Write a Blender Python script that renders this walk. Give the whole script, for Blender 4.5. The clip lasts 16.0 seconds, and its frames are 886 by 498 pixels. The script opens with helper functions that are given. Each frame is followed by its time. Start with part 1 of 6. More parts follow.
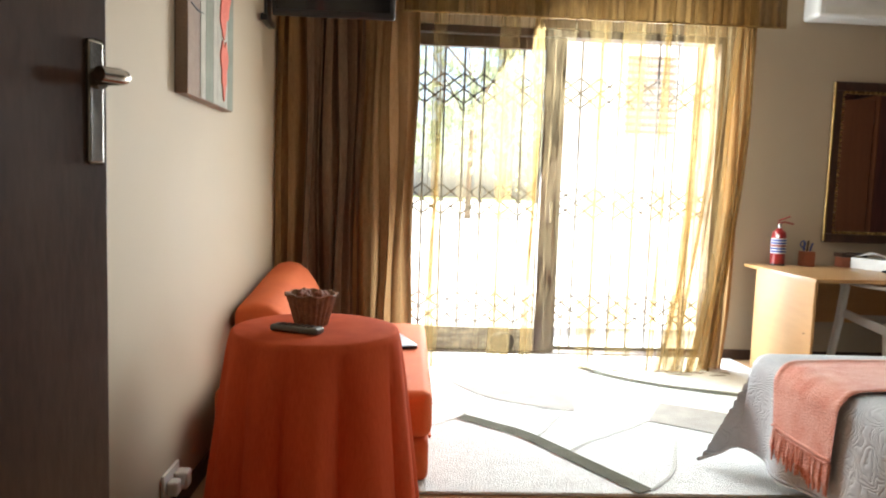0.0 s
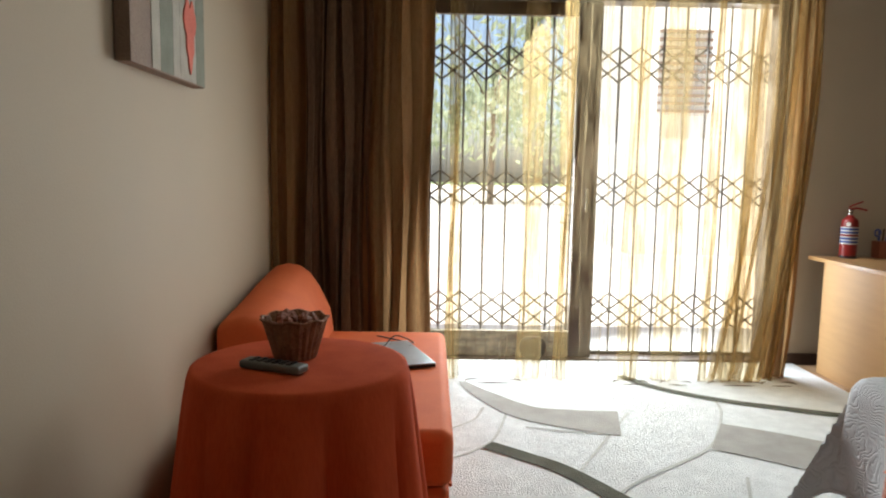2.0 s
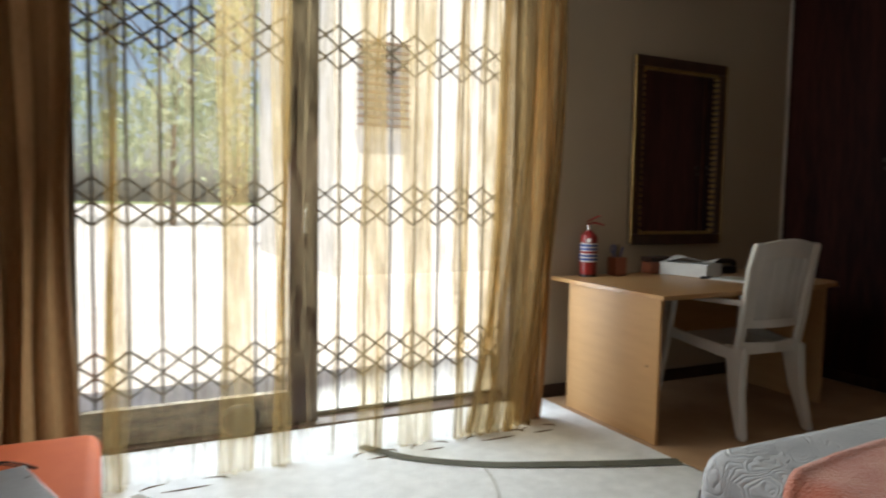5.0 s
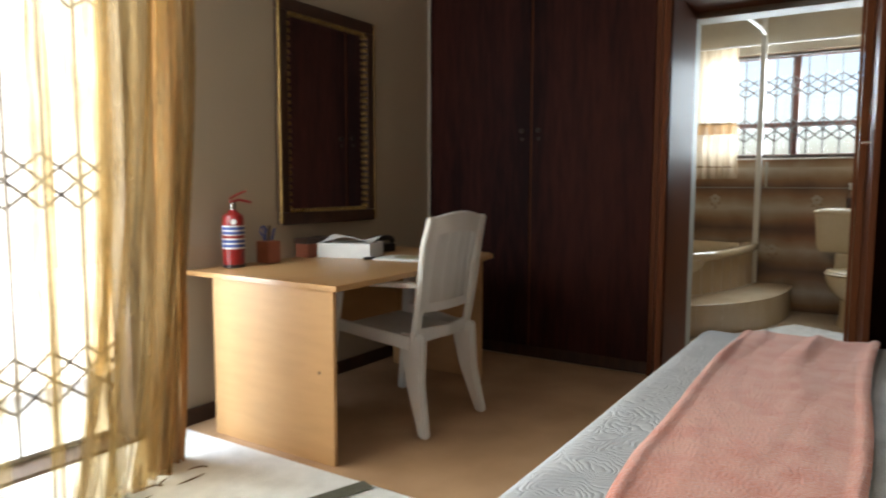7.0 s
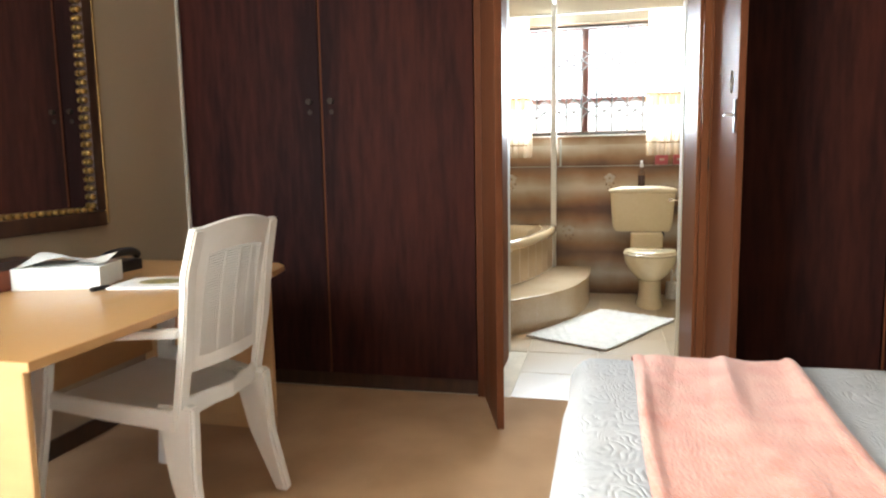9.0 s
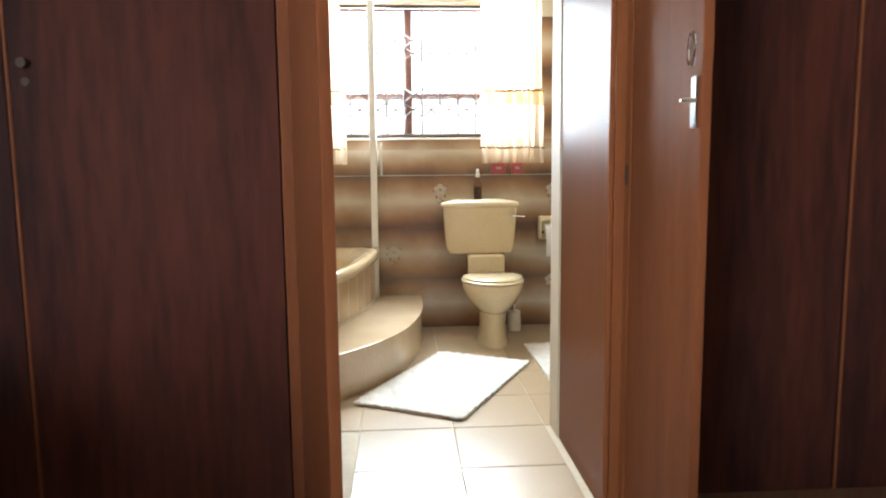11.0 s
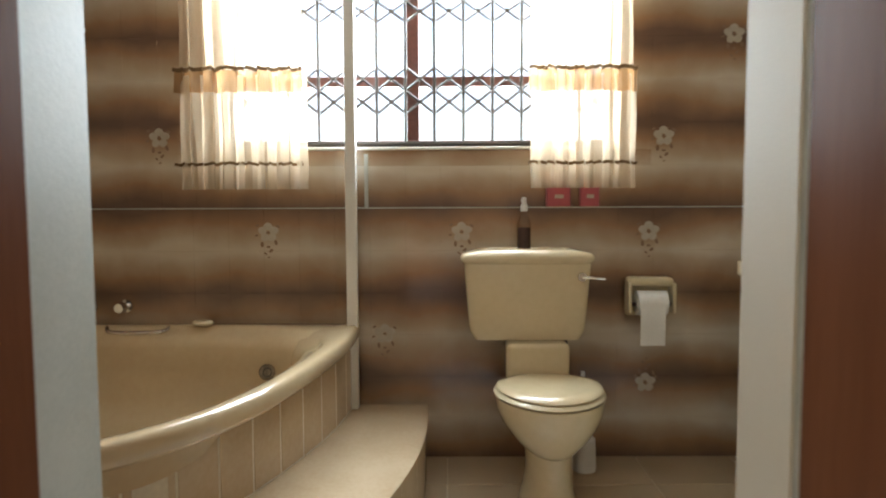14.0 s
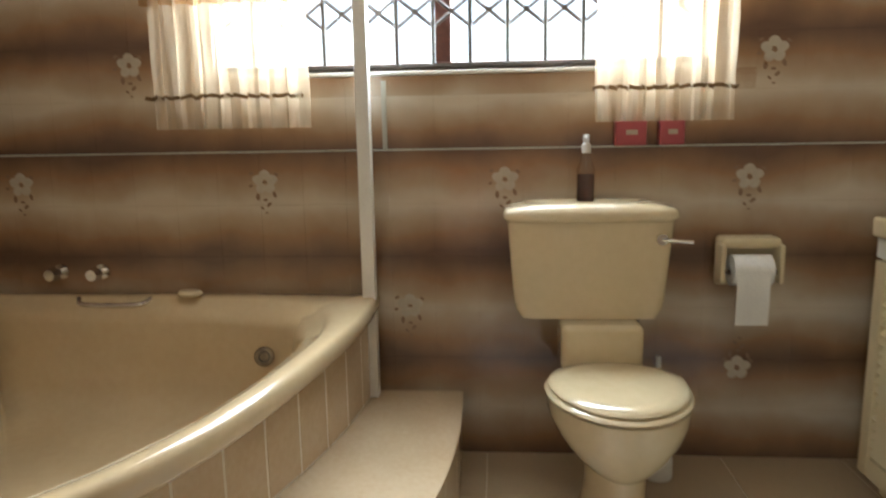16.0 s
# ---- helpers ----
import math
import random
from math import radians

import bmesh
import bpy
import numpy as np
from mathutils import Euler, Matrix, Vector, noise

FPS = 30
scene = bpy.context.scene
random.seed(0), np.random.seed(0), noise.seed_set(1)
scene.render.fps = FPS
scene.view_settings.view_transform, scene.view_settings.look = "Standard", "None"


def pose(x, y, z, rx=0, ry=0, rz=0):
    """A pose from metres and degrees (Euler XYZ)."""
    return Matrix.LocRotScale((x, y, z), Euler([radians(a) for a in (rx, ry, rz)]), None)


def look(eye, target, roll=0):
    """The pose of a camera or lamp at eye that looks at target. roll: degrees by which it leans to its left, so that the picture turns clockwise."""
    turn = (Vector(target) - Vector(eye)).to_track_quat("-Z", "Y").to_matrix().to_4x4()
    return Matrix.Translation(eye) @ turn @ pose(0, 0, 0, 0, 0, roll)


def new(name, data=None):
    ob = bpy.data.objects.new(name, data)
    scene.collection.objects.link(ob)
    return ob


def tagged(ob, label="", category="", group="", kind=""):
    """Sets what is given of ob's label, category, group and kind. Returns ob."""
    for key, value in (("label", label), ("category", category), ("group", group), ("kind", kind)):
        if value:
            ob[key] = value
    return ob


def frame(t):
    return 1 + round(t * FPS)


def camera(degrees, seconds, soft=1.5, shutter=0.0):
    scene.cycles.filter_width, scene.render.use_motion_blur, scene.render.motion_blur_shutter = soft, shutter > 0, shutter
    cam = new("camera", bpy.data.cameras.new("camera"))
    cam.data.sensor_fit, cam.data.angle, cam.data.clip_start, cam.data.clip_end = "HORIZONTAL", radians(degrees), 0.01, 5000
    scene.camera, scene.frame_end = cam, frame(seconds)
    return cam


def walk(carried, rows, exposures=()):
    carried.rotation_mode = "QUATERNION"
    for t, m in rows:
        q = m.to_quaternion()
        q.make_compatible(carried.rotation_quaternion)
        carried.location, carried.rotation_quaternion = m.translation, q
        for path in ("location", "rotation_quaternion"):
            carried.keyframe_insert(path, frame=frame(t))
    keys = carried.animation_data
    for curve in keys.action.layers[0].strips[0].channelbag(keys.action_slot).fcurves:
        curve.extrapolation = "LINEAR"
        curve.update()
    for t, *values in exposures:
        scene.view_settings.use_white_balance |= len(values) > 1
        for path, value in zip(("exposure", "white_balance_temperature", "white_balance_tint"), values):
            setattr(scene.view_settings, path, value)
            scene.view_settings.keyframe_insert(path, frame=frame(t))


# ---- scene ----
# ---------------------------------------------------------------- camera
cam = camera(65.92, 16.0, soft=2.0, shutter=0.5)
# seconds, x, y, z, yaw, pitch, roll
ROWS = [
    (0, 0.021, -0.103, 1.149, -2.97, -4.88, 1.94),
    (0.5, 0.005, 0.075, 1.158, -2.33, -5.95, 1.77),
    (1, -0.048, 0.213, 1.158, -4.44, -5.65, 1.25),
    (1.5, -0.001, 0.338, 1.162, -3.36, -6.29, 1.39),
    (2, 0.053, 0.425, 1.163, -1.07, -6.12, 1),
    (2.5, 0.065, 0.511, 1.165, 0.26, -5.6, 0.79),
    (3, 0.038, 0.678, 1.171, -1.38, -4.7, 0.14),
    (5.5, 0.17, 1.645, 1.102, -36.93, -3.91, 1.18),
    (6, 0.201, 1.816, 1.087, -47.65, -4.4, 1),
    (6.5, 0.361, 1.977, 1.088, -53.05, -5.24, 0.4),
    (7, 0.531, 2.084, 1.082, -57.26, -5.39, 0.17),
    (7.5, 0.675, 2.234, 1.081, -66.1, -7.04, 0.16),
    (8, 0.773, 2.368, 1.071, -73.49, -9.15, -0.31),
    (8.5, 0.991, 2.466, 1.071, -76.62, -8.99, -0.67),
    (9, 1.264, 2.587, 1.108, -76.56, -7.15, -1.01),
    (9.5, 1.532, 2.742, 1.106, -83.31, -7.24, -1.79),
    (10, 1.754, 2.864, 1.115, -90.17, -7.43, -1.02),
    (12.5, 3.451, 2.768, 1.106, -96.74, -6.1, -0.45),
    (13, 3.749, 2.768, 1.107, -99.78, -5.49, -0.51),
    (13.5, 3.967, 2.695, 1.088, -96.21, -5.34, -0.33),
    (14, 4.222, 2.618, 1.084, -89.67, -3.88, -0.24),
    (14.5, 4.453, 2.622, 1.123, -89.2, -3.75, -0.07),
    (15, 4.585, 2.68, 1.157, -90.92, -6.02, 0.23),
    (15.5, 4.723, 2.647, 1.15, -89.49, -12.3, -0.3),
    (16, 4.812, 2.585, 1.124, -85.46, -9.84, -1.01),
]
EXPOSURES = [(0.0, 2.0), (1.0, 1.37), (2.0, 0.95), (3.0, 0.58), (5.5, 0.37), (6.0, 0.44), (7.0, 1.38), (8.0, 2.2), (9.0, 2.85), (10.0, 3.2), (12.5, 2.45), (13.0, 2.3), (13.5, 2.35), (14.0, 2.15), (14.5, 1.9), (15.0, 1.82), (15.5, 1.9), (16.0, 2.25)]
walk(cam, [(t, pose(x, y, z, 90 + p, 0, w) @ pose(0, 0, 0, 0, 0, r)) for t, x, y, z, w, p, r in ROWS], EXPOSURES)

# ---------------------------------------------------------------- world and lights
world = bpy.data.worlds.new("sky")
scene.world = world
world.use_nodes = True
wn = world.node_tree
sky = wn.nodes.new("ShaderNodeTexSky")
sky.sky_type, sky.sun_disc = 'NISHITA', False
sky.dust_density, sky.ozone_density = 3.0, 0.8
sky.sun_elevation, sky.sun_rotation = radians(70), radians(198)
bgn = wn.nodes["Background"]
bgn.inputs["Strength"].default_value = 0.15
wn.links.new(sky.outputs["Color"], bgn.inputs["Color"])


def lamp(name, kind, energy, m, color=(1, 1, 1), **kw):
    d = bpy.data.lights.new(name, kind)
    d.energy, d.color = energy, color
    if kind == 'AREA':
        d.shape, d.size, d.size_y = 'RECTANGLE', kw["size"][0], kw["size"][1]
    if kind == 'SUN':
        d.angle = radians(kw["angle"])
    ob = new(name, d)
    ob.matrix_world = m
    return ob


lamp("sun", 'SUN', 5.0, look((0, 0, 30), (3, 9, 4)), (1, 0.97, 0.92), angle=0.6)
# daylight that enters by the sliding door and by the bathroom window
lamp("door_daylight", 'AREA', 95, look((1.15, 4.84, 1.22), (1.80, 3.55, 0.62)), (0.86, 0.95, 1.0), size=(2.1, 2.1))
lamp("bathroom_daylight", 'AREA', 45, look((7.34, 2.72, 1.78), (5.5, 2.72, 1.1)), (0.80, 0.92, 1.0), size=(1.5, 0.85))

# ---------------------------------------------------------------- materials


def nodes_of(m):
    return m.node_tree.nodes, m.node_tree.links


def mat(name, c, c2=None, rough=0.6, scale=6.0, fine=60.0, bump=0.1, metal=0.0, stretch=(1, 1, 1), spec=0.5, coat=0.0, mix=0.5, dist=0.01, sheen=0.0, bias=0.0):
    """Two scales of noise mix two colours; fine noise gives relief."""
    m = bpy.data.materials.new(name)
    m.use_nodes = True
    n, l = nodes_of(m)
    b = n["Principled BSDF"]
    b.inputs["Roughness"].default_value, b.inputs["Metallic"].default_value = rough, metal
    b.inputs["Specular IOR Level"].default_value, b.inputs["Coat Weight"].default_value = spec, coat
    b.inputs["Sheen Weight"].default_value = sheen
    tc = n.new("ShaderNodeTexCoord")
    mp = n.new("ShaderNodeMapping")
    mp.inputs["Scale"].default_value = stretch
    l.new(tc.outputs["Object"], mp.inputs["Vector"])
    n1, n2 = n.new("ShaderNodeTexNoise"), n.new("ShaderNodeTexNoise")
    n1.inputs["Scale"].default_value, n2.inputs["Scale"].default_value = scale, fine
    n1.inputs["Detail"].default_value, n2.inputs["Detail"].default_value = 5, 3
    for k in (n1, n2):
        l.new(mp.outputs["Vector"], k.inputs["Vector"])
    ad = n.new("ShaderNodeMath")
    ad.operation = 'MULTIPLY_ADD'
    ad.inputs[1].default_value, ad.inputs[2].default_value = 0.35, 0.0
    l.new(n2.outputs["Fac"], ad.inputs[0])
    ad2 = n.new("ShaderNodeMath")
    ad2.operation = 'MULTIPLY_ADD'
    ad2.inputs[1].default_value = 0.65
    l.new(n1.outputs["Fac"], ad2.inputs[0])
    l.new(ad.outputs[0], ad2.inputs[2])
    rp = n.new("ShaderNodeValToRGB")
    rp.color_ramp.elements[0].position, rp.color_ramp.elements[1].position = 0.5 + bias - 0.25 * mix, 0.5 + bias + 0.25 * mix
    c2 = c2 or tuple(v * 0.82 for v in c)
    rp.color_ramp.elements[0].color, rp.color_ramp.elements[1].color = (*c2, 1), (*c, 1)
    l.new(ad2.outputs[0], rp.inputs["Fac"])
    l.new(rp.outputs["Color"], b.inputs["Base Color"])
    rr = n.new("ShaderNodeMapRange")
    rr.inputs["To Min"].default_value, rr.inputs["To Max"].default_value = max(0.02, rough - 0.08), min(1, rough + 0.08)
    l.new(n1.outputs["Fac"], rr.inputs["Value"])
    l.new(rr.outputs["Result"], b.inputs["Roughness"])
    if bump:
        bp = n.new("ShaderNodeBump")
        bp.inputs["Strength"].default_value, bp.inputs["Distance"].default_value = bump, dist
        l.new(n2.outputs["Fac"], bp.inputs["Height"])
        l.new(bp.outputs["Normal"], b.inputs["Normal"])
    return m


def cloth(name, c, c2, clear, fold=18.0, trans=0.5, weave=220.0, tint=(1, 1, 1), streak=0.0):
    """Woven cloth that lets light through: clear is the share of open weave."""
    m = mat(name, c, c2, rough=0.9, scale=fold, fine=weave, bump=0.15, stretch=(1, 1, 0.12), spec=0.1, dist=0.002)
    n, l = nodes_of(m)
    b, out = n["Principled BSDF"], n["Material Output"]
    rp = [k for k in n if k.type == 'VALTORGB'][0]
    tl, mx = n.new("ShaderNodeBsdfTranslucent"), n.new("ShaderNodeMixShader")
    mx.inputs[0].default_value = trans
    l.new(rp.outputs["Color"], tl.inputs["Color"])
    l.new(b.outputs[0], mx.inputs[1])
    l.new(tl.outputs[0], mx.inputs[2])
    last = mx
    if clear > 0:
        tp, m2 = n.new("ShaderNodeBsdfTransparent"), n.new("ShaderNodeMixShader")
        m2.inputs[0].default_value = clear
        tp.inputs["Color"].default_value = (*tint, 1)
        if streak:
            # uneven density of the weave along the threads
            n1 = [k for k in n if k.type == 'TEX_NOISE'][0]
            mr = n.new("ShaderNodeMapRange")
            mr.inputs["From Min"].default_value, mr.inputs["From Max"].default_value = 0.36, 0.64
            mr.inputs["To Min"].default_value, mr.inputs["To Max"].default_value = clear - streak, min(1.0, clear + streak)
            l.new(n1.outputs["Fac"], mr.inputs["Value"])
            l.new(mr.outputs["Result"], m2.inputs[0])
        l.new(mx.outputs[0], m2.inputs[1])
        l.new(tp.outputs[0], m2.inputs[2])
        last = m2
    l.new(last.outputs[0], out.inputs["Surface"])
    return m


def glass(name, tint=(1, 1, 1), gloss=0.06):
    m = bpy.data.materials.new(name)
    m.use_nodes = True
    n, l = nodes_of(m)
    tp, gl, mx = n.new("ShaderNodeBsdfTransparent"), n.new("ShaderNodeBsdfGlossy"), n.new("ShaderNodeMixShader")
    tp.inputs["Color"].default_value = (*tint, 1)
    gl.inputs["Roughness"].default_value = 0.03
    mx.inputs[0].default_value = gloss
    l.new(tp.outputs[0], mx.inputs[1])
    l.new(gl.outputs[0], mx.inputs[2])
    l.new(mx.outputs[0], n["Material Output"].inputs["Surface"])
    return m


M = {}
M["wall"] = mat("wall_paint", (0.44, 0.363, 0.266), (0.395, 0.325, 0.235), rough=0.7, scale=2.5, fine=180, bump=0.06, mix=1.2)
M["ceiling"] = mat("ceiling_paint", (0.76, 0.72, 0.64), rough=0.8, scale=2, fine=150, bump=0.05)
M["carpet"] = mat("carpet", (0.50, 0.32, 0.19), (0.385, 0.235, 0.135), rough=0.98, scale=3, fine=320, bump=0.7, dist=0.006, spec=0.05)
M["rug"] = mat("rug_pile", (0.86, 0.87, 0.875), (0.74, 0.75, 0.755), rough=0.98, scale=14, fine=130, bump=1.0, dist=0.018, spec=0.05)
M["rug_grey"] = mat("rug_grey_pile", (0.42, 0.40, 0.375), (0.34, 0.32, 0.30), rough=0.98, scale=9, fine=240, bump=0.8, dist=0.008, spec=0.05)
M["rug_line"] = mat("rug_carved_line", (0.58, 0.58, 0.56), (0.48, 0.48, 0.46), rough=0.98, scale=9, fine=240, bump=0.8, dist=0.008, spec=0.05)
M["rug_dark"] = mat("rug_olive_pile", (0.15, 0.145, 0.12), (0.10, 0.10, 0.08), rough=0.98, scale=9, fine=240, bump=0.8, dist=0.008, spec=0.05)
M["wardrobe"] = mat("dark_veneer", (0.072, 0.0215, 0.0155), (0.0165, 0.0074, 0.0074), rough=0.55, scale=1.15, fine=14, bump=0.05, stretch=(2.6, 2.6, 0.35), spec=0.03, mix=0.85, bias=0.10)
M["lining"] = mat("red_brown_veneer", (0.155, 0.056, 0.025), (0.105, 0.037, 0.017), rough=0.38, scale=3, fine=34, bump=0.08, stretch=(5, 5, 0.35), spec=0.016, mix=0.9, dist=0.004)
M["leaf_veneer"] = mat("brown_leaf_veneer", (0.13, 0.047, 0.022), (0.08, 0.028, 0.015), rough=0.38, scale=3, fine=34, bump=0.08, stretch=(5, 5, 0.35), spec=0.016, mix=0.9, dist=0.004)
M["darkwood"] = mat("dark_wood", (0.060, 0.026, 0.014), (0.030, 0.013, 0.008), rough=0.5, scale=6, fine=80, bump=0.08, stretch=(5, 5, 0.4))
M["redwood"] = mat("window_red_wood", (0.16, 0.055, 0.035), (0.09, 0.03, 0.02), rough=0.45, scale=6, fine=80, bump=0.08)
M["doorface"] = mat("door_veneer", (0.095, 0.050, 0.034), (0.046, 0.022, 0.016), rough=0.34, scale=2.2, fine=30, bump=0.06, stretch=(3, 3, 0.7), spec=0.4, mix=0.7)
M["beech"] = mat("beech_laminate", (0.50, 0.29, 0.125), (0.42, 0.235, 0.095), rough=0.55, scale=5, fine=90, bump=0.03, stretch=(1, 1, 6), mix=0.9)
M["beech_top"] = mat("beech_laminate_top", (0.48, 0.275, 0.115), (0.40, 0.22, 0.09), rough=0.33, scale=5, fine=90, bump=0.03, stretch=(0.5, 6, 1), mix=0.9)
M["plastic"] = mat("white_plastic", (0.72, 0.71, 0.68), (0.66, 0.65, 0.61), rough=0.36, scale=8, fine=200, bump=0.04)
M["white"] = mat("white_gloss_paint", (0.76, 0.75, 0.70), (0.68, 0.66, 0.60), rough=0.35, scale=6, fine=120, bump=0.05)
M["jamb"] = mat("pale_grey_paint_coat", (0.43, 0.425, 0.365), (0.37, 0.365, 0.31), rough=0.5, scale=6, fine=120, bump=0.05, spec=0.3)
M["cream"] = mat("cream_ceramic", (0.67, 0.565, 0.375), (0.62, 0.515, 0.33), rough=0.12, scale=3, fine=40, bump=0.0, coat=0.5)
M["cream_paint"] = mat("cream_paint", (0.62, 0.52, 0.33), (0.56, 0.46, 0.28), rough=0.4, scale=6, fine=120, bump=0.05)
M["bath"] = mat("tan_acrylic", (0.55, 0.425, 0.26), (0.51, 0.385, 0.228), rough=0.16, scale=3, fine=40, bump=0.0, coat=0.4)
M["orange"] = mat("orange_upholstery", (0.68, 0.155, 0.050), (0.58, 0.115, 0.034), rough=0.75, scale=5, fine=260, bump=0.25, dist=0.003, spec=0.25)
M["tablecloth"] = cloth("orange_tablecloth", (0.74, 0.135, 0.052), (0.63, 0.095, 0.034), 0.0, fold=10, trans=0.3)
M["quilt"] = None
M["throw"] = mat("coral_fleece", (0.65, 0.265, 0.19), (0.58, 0.155, 0.09), rough=0.95, scale=11, fine=130, bump=0.8, dist=0.007, spec=0.1, sheen=0.5, mix=0.42, bias=-0.04)
M["bedbase"] = mat("beige_bed_base", (0.50, 0.43, 0.32), rough=0.9, fine=200, bump=0.2)
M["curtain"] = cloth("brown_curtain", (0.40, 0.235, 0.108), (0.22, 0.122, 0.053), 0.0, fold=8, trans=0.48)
# shaded tone of the brown curtain, put into the colour
M["curtain_shaded"] = cloth("brown_curtain_shaded", (0.25, 0.155, 0.092), (0.095, 0.06, 0.04), 0.0, fold=7, trans=0.2)
M["sheer"] = cloth("gold_sheer", (0.37, 0.29, 0.165), (0.27, 0.20, 0.11), 0.88, fold=42, trans=0.5, tint=(0.995, 0.985, 0.965), streak=0.14)
M["sheer_fold"] = cloth("gold_sheer_double", (0.44, 0.33, 0.165), (0.33, 0.24, 0.11), 0.66, fold=38, trans=0.5, tint=(0.96, 0.90, 0.77), streak=0.20)
M["sheer_thick"] = cloth("gold_sheer_gathered", (0.34, 0.25, 0.13), (0.23, 0.16, 0.08), 0.56, fold=26, trans=0.5, tint=(0.93, 0.81, 0.60), streak=0.22)
M["valance"] = cloth("golden_brown_valance", (0.24, 0.145, 0.052), (0.14, 0.08, 0.028), 0.12, fold=26, trans=0.5)
M["lace"] = cloth("cream_voile", (0.74, 0.61, 0.44), (0.65, 0.51, 0.35), 0.50, fold=30, trans=0.6)
M["lace_band"] = cloth("tan_voile_band", (0.44, 0.26, 0.12), (0.37, 0.21, 0.09), 0.18, fold=30, trans=0.5)
M["ribbon"] = cloth("brown_ribbon", (0.16, 0.095, 0.045), (0.12, 0.07, 0.03), 0.0, trans=0.2)
M["steel"] = mat("dark_painted_steel", (0.075, 0.058, 0.045), (0.05, 0.04, 0.03), rough=0.5, fine=120, bump=0.1)
M["chrome"] = mat("chrome", (0.75, 0.74, 0.72), (0.62, 0.61, 0.60), rough=0.14, metal=1.0, bump=0.0)
M["worn_steel"] = mat("worn_steel", (0.36, 0.33, 0.29), (0.22, 0.20, 0.18), rough=0.22, metal=1.0, bump=0.0, scale=25)
M["bronze"] = mat("dark_bronze", (0.035, 0.024, 0.018), (0.02, 0.015, 0.012), rough=0.65, spec=0.2, bump=0.1)
M["gold"] = mat("gilt", (0.33, 0.205, 0.062), (0.19, 0.11, 0.034), rough=0.4, metal=0.7, fine=90, bump=0.4, scale=40)
M["black"] = mat("black_plastic", (0.018, 0.018, 0.020), (0.012, 0.012, 0.014), rough=0.3, fine=150, bump=0.03)
M["red"] = mat("red_enamel", (0.27, 0.013, 0.011), (0.21, 0.010, 0.009), rough=0.35, bump=0.0, coat=0.3)
M["paper"] = mat("white_paper", (0.80, 0.79, 0.75), rough=0.85, fine=150, bump=0.1)
M["labelblue"] = mat("blue_print", (0.05, 0.08, 0.28), rough=0.5, bump=0)
M["pink"] = mat("pink_plastic", (0.42, 0.085, 0.10), rough=0.4, bump=0.02)
M["basket"] = mat("woven_cane", (0.33, 0.145, 0.07), (0.19, 0.08, 0.04), rough=0.7, scale=40, fine=160, bump=0.5)
M["terracotta"] = mat("red_brown_cup", (0.30, 0.09, 0.045), rough=0.5, bump=0.05)
M["silver"] = mat("silver_lid", (0.62, 0.66, 0.70), rough=0.3, metal=0.6, bump=0.02)
M["grass"] = mat("grass", (0.22, 0.28, 0.11), (0.15, 0.20, 0.07), rough=0.95, scale=2, fine=60, bump=0.6, dist=0.03)
M["paving"] = mat("pale_paving", (0.68, 0.655, 0.61), (0.59, 0.56, 0.51), rough=0.85, scale=3, fine=80, bump=0.3)
M["leaf"] = cloth("leaves", (0.50, 0.55, 0.39), (0.34, 0.40, 0.25), 0.0, fold=3, trans=0.45)
# bottom rail of the garden door, mottled beige and dark brown
M["rail"] = mat("mottled_rail", (0.34, 0.28, 0.19), (0.13, 0.10, 0.07), rough=0.7, scale=16, fine=90, bump=0.4, mix=0.45, stretch=(0.5, 1, 1.4))
M["bark"] = mat("bark", (0.16, 0.11, 0.07), (0.09, 0.06, 0.04), rough=0.9, scale=8, fine=40, bump=0.6)
M["render"] = mat("white_render", (0.80, 0.785, 0.75), (0.73, 0.71, 0.67), rough=0.85, scale=2, fine=90, bump=0.2)
M["rooftile"] = mat("roof_tile", (0.24, 0.11, 0.07), (0.16, 0.075, 0.05), rough=0.8, scale=6, fine=60, bump=0.3)
M["louvre"] = mat("brown_louvre", (0.22, 0.15, 0.11), rough=0.6, bump=0.05)
M["upper_paint"] = mat("upper_cream_paint", (0.60, 0.54, 0.42), (0.53, 0.47, 0.36), rough=0.7, scale=3, fine=150, bump=0.06)
M["glass"] = glass("clear_glass")
M["floortile"] = mat("tan_floor_tile", (0.42, 0.315, 0.195), (0.36, 0.265, 0.16), rough=0.30, scale=3, fine=60, bump=0.0, spec=0.8, mix=1.0)
M["steptile"] = mat("tan_step_tile", (0.58, 0.45, 0.30), (0.51, 0.38, 0.235), rough=0.22, scale=4, fine=60, bump=0.02, coat=0.2)
M["walltile"] = mat("brown_wall_tile", (0.31, 0.225, 0.15), (0.20, 0.125, 0.075), rough=0.25, scale=3, fine=60, bump=0.02)
M["joint_pale"] = mat("pale_joint", (0.78, 0.72, 0.58), rough=0.8, bump=0.1)
M["grout"] = mat("pale_grout", (0.66, 0.58, 0.45), rough=0.9, bump=0.1)
M["mat"] = mat("white_cotton_mat", (0.82, 0.80, 0.75), (0.70, 0.68, 0.63), rough=0.98, scale=20, fine=140, bump=1.0, dist=0.01, spec=0.05)
M["tilejoint"] = mat("brown_joint", (0.26, 0.17, 0.105), rough=0.8, bump=0.05)
M["petal"] = mat("white_petal_print", (0.45, 0.39, 0.31), rough=0.3, bump=0)
M["stem"] = mat("brown_leaf_print", (0.20, 0.115, 0.06), rough=0.3, bump=0)
M["bottle"] = glass("clear_bottle", (0.85, 0.80, 0.75), 0.08)
M["liquid"] = mat("dark_liquid", (0.06, 0.03, 0.03), rough=0.2, bump=0)
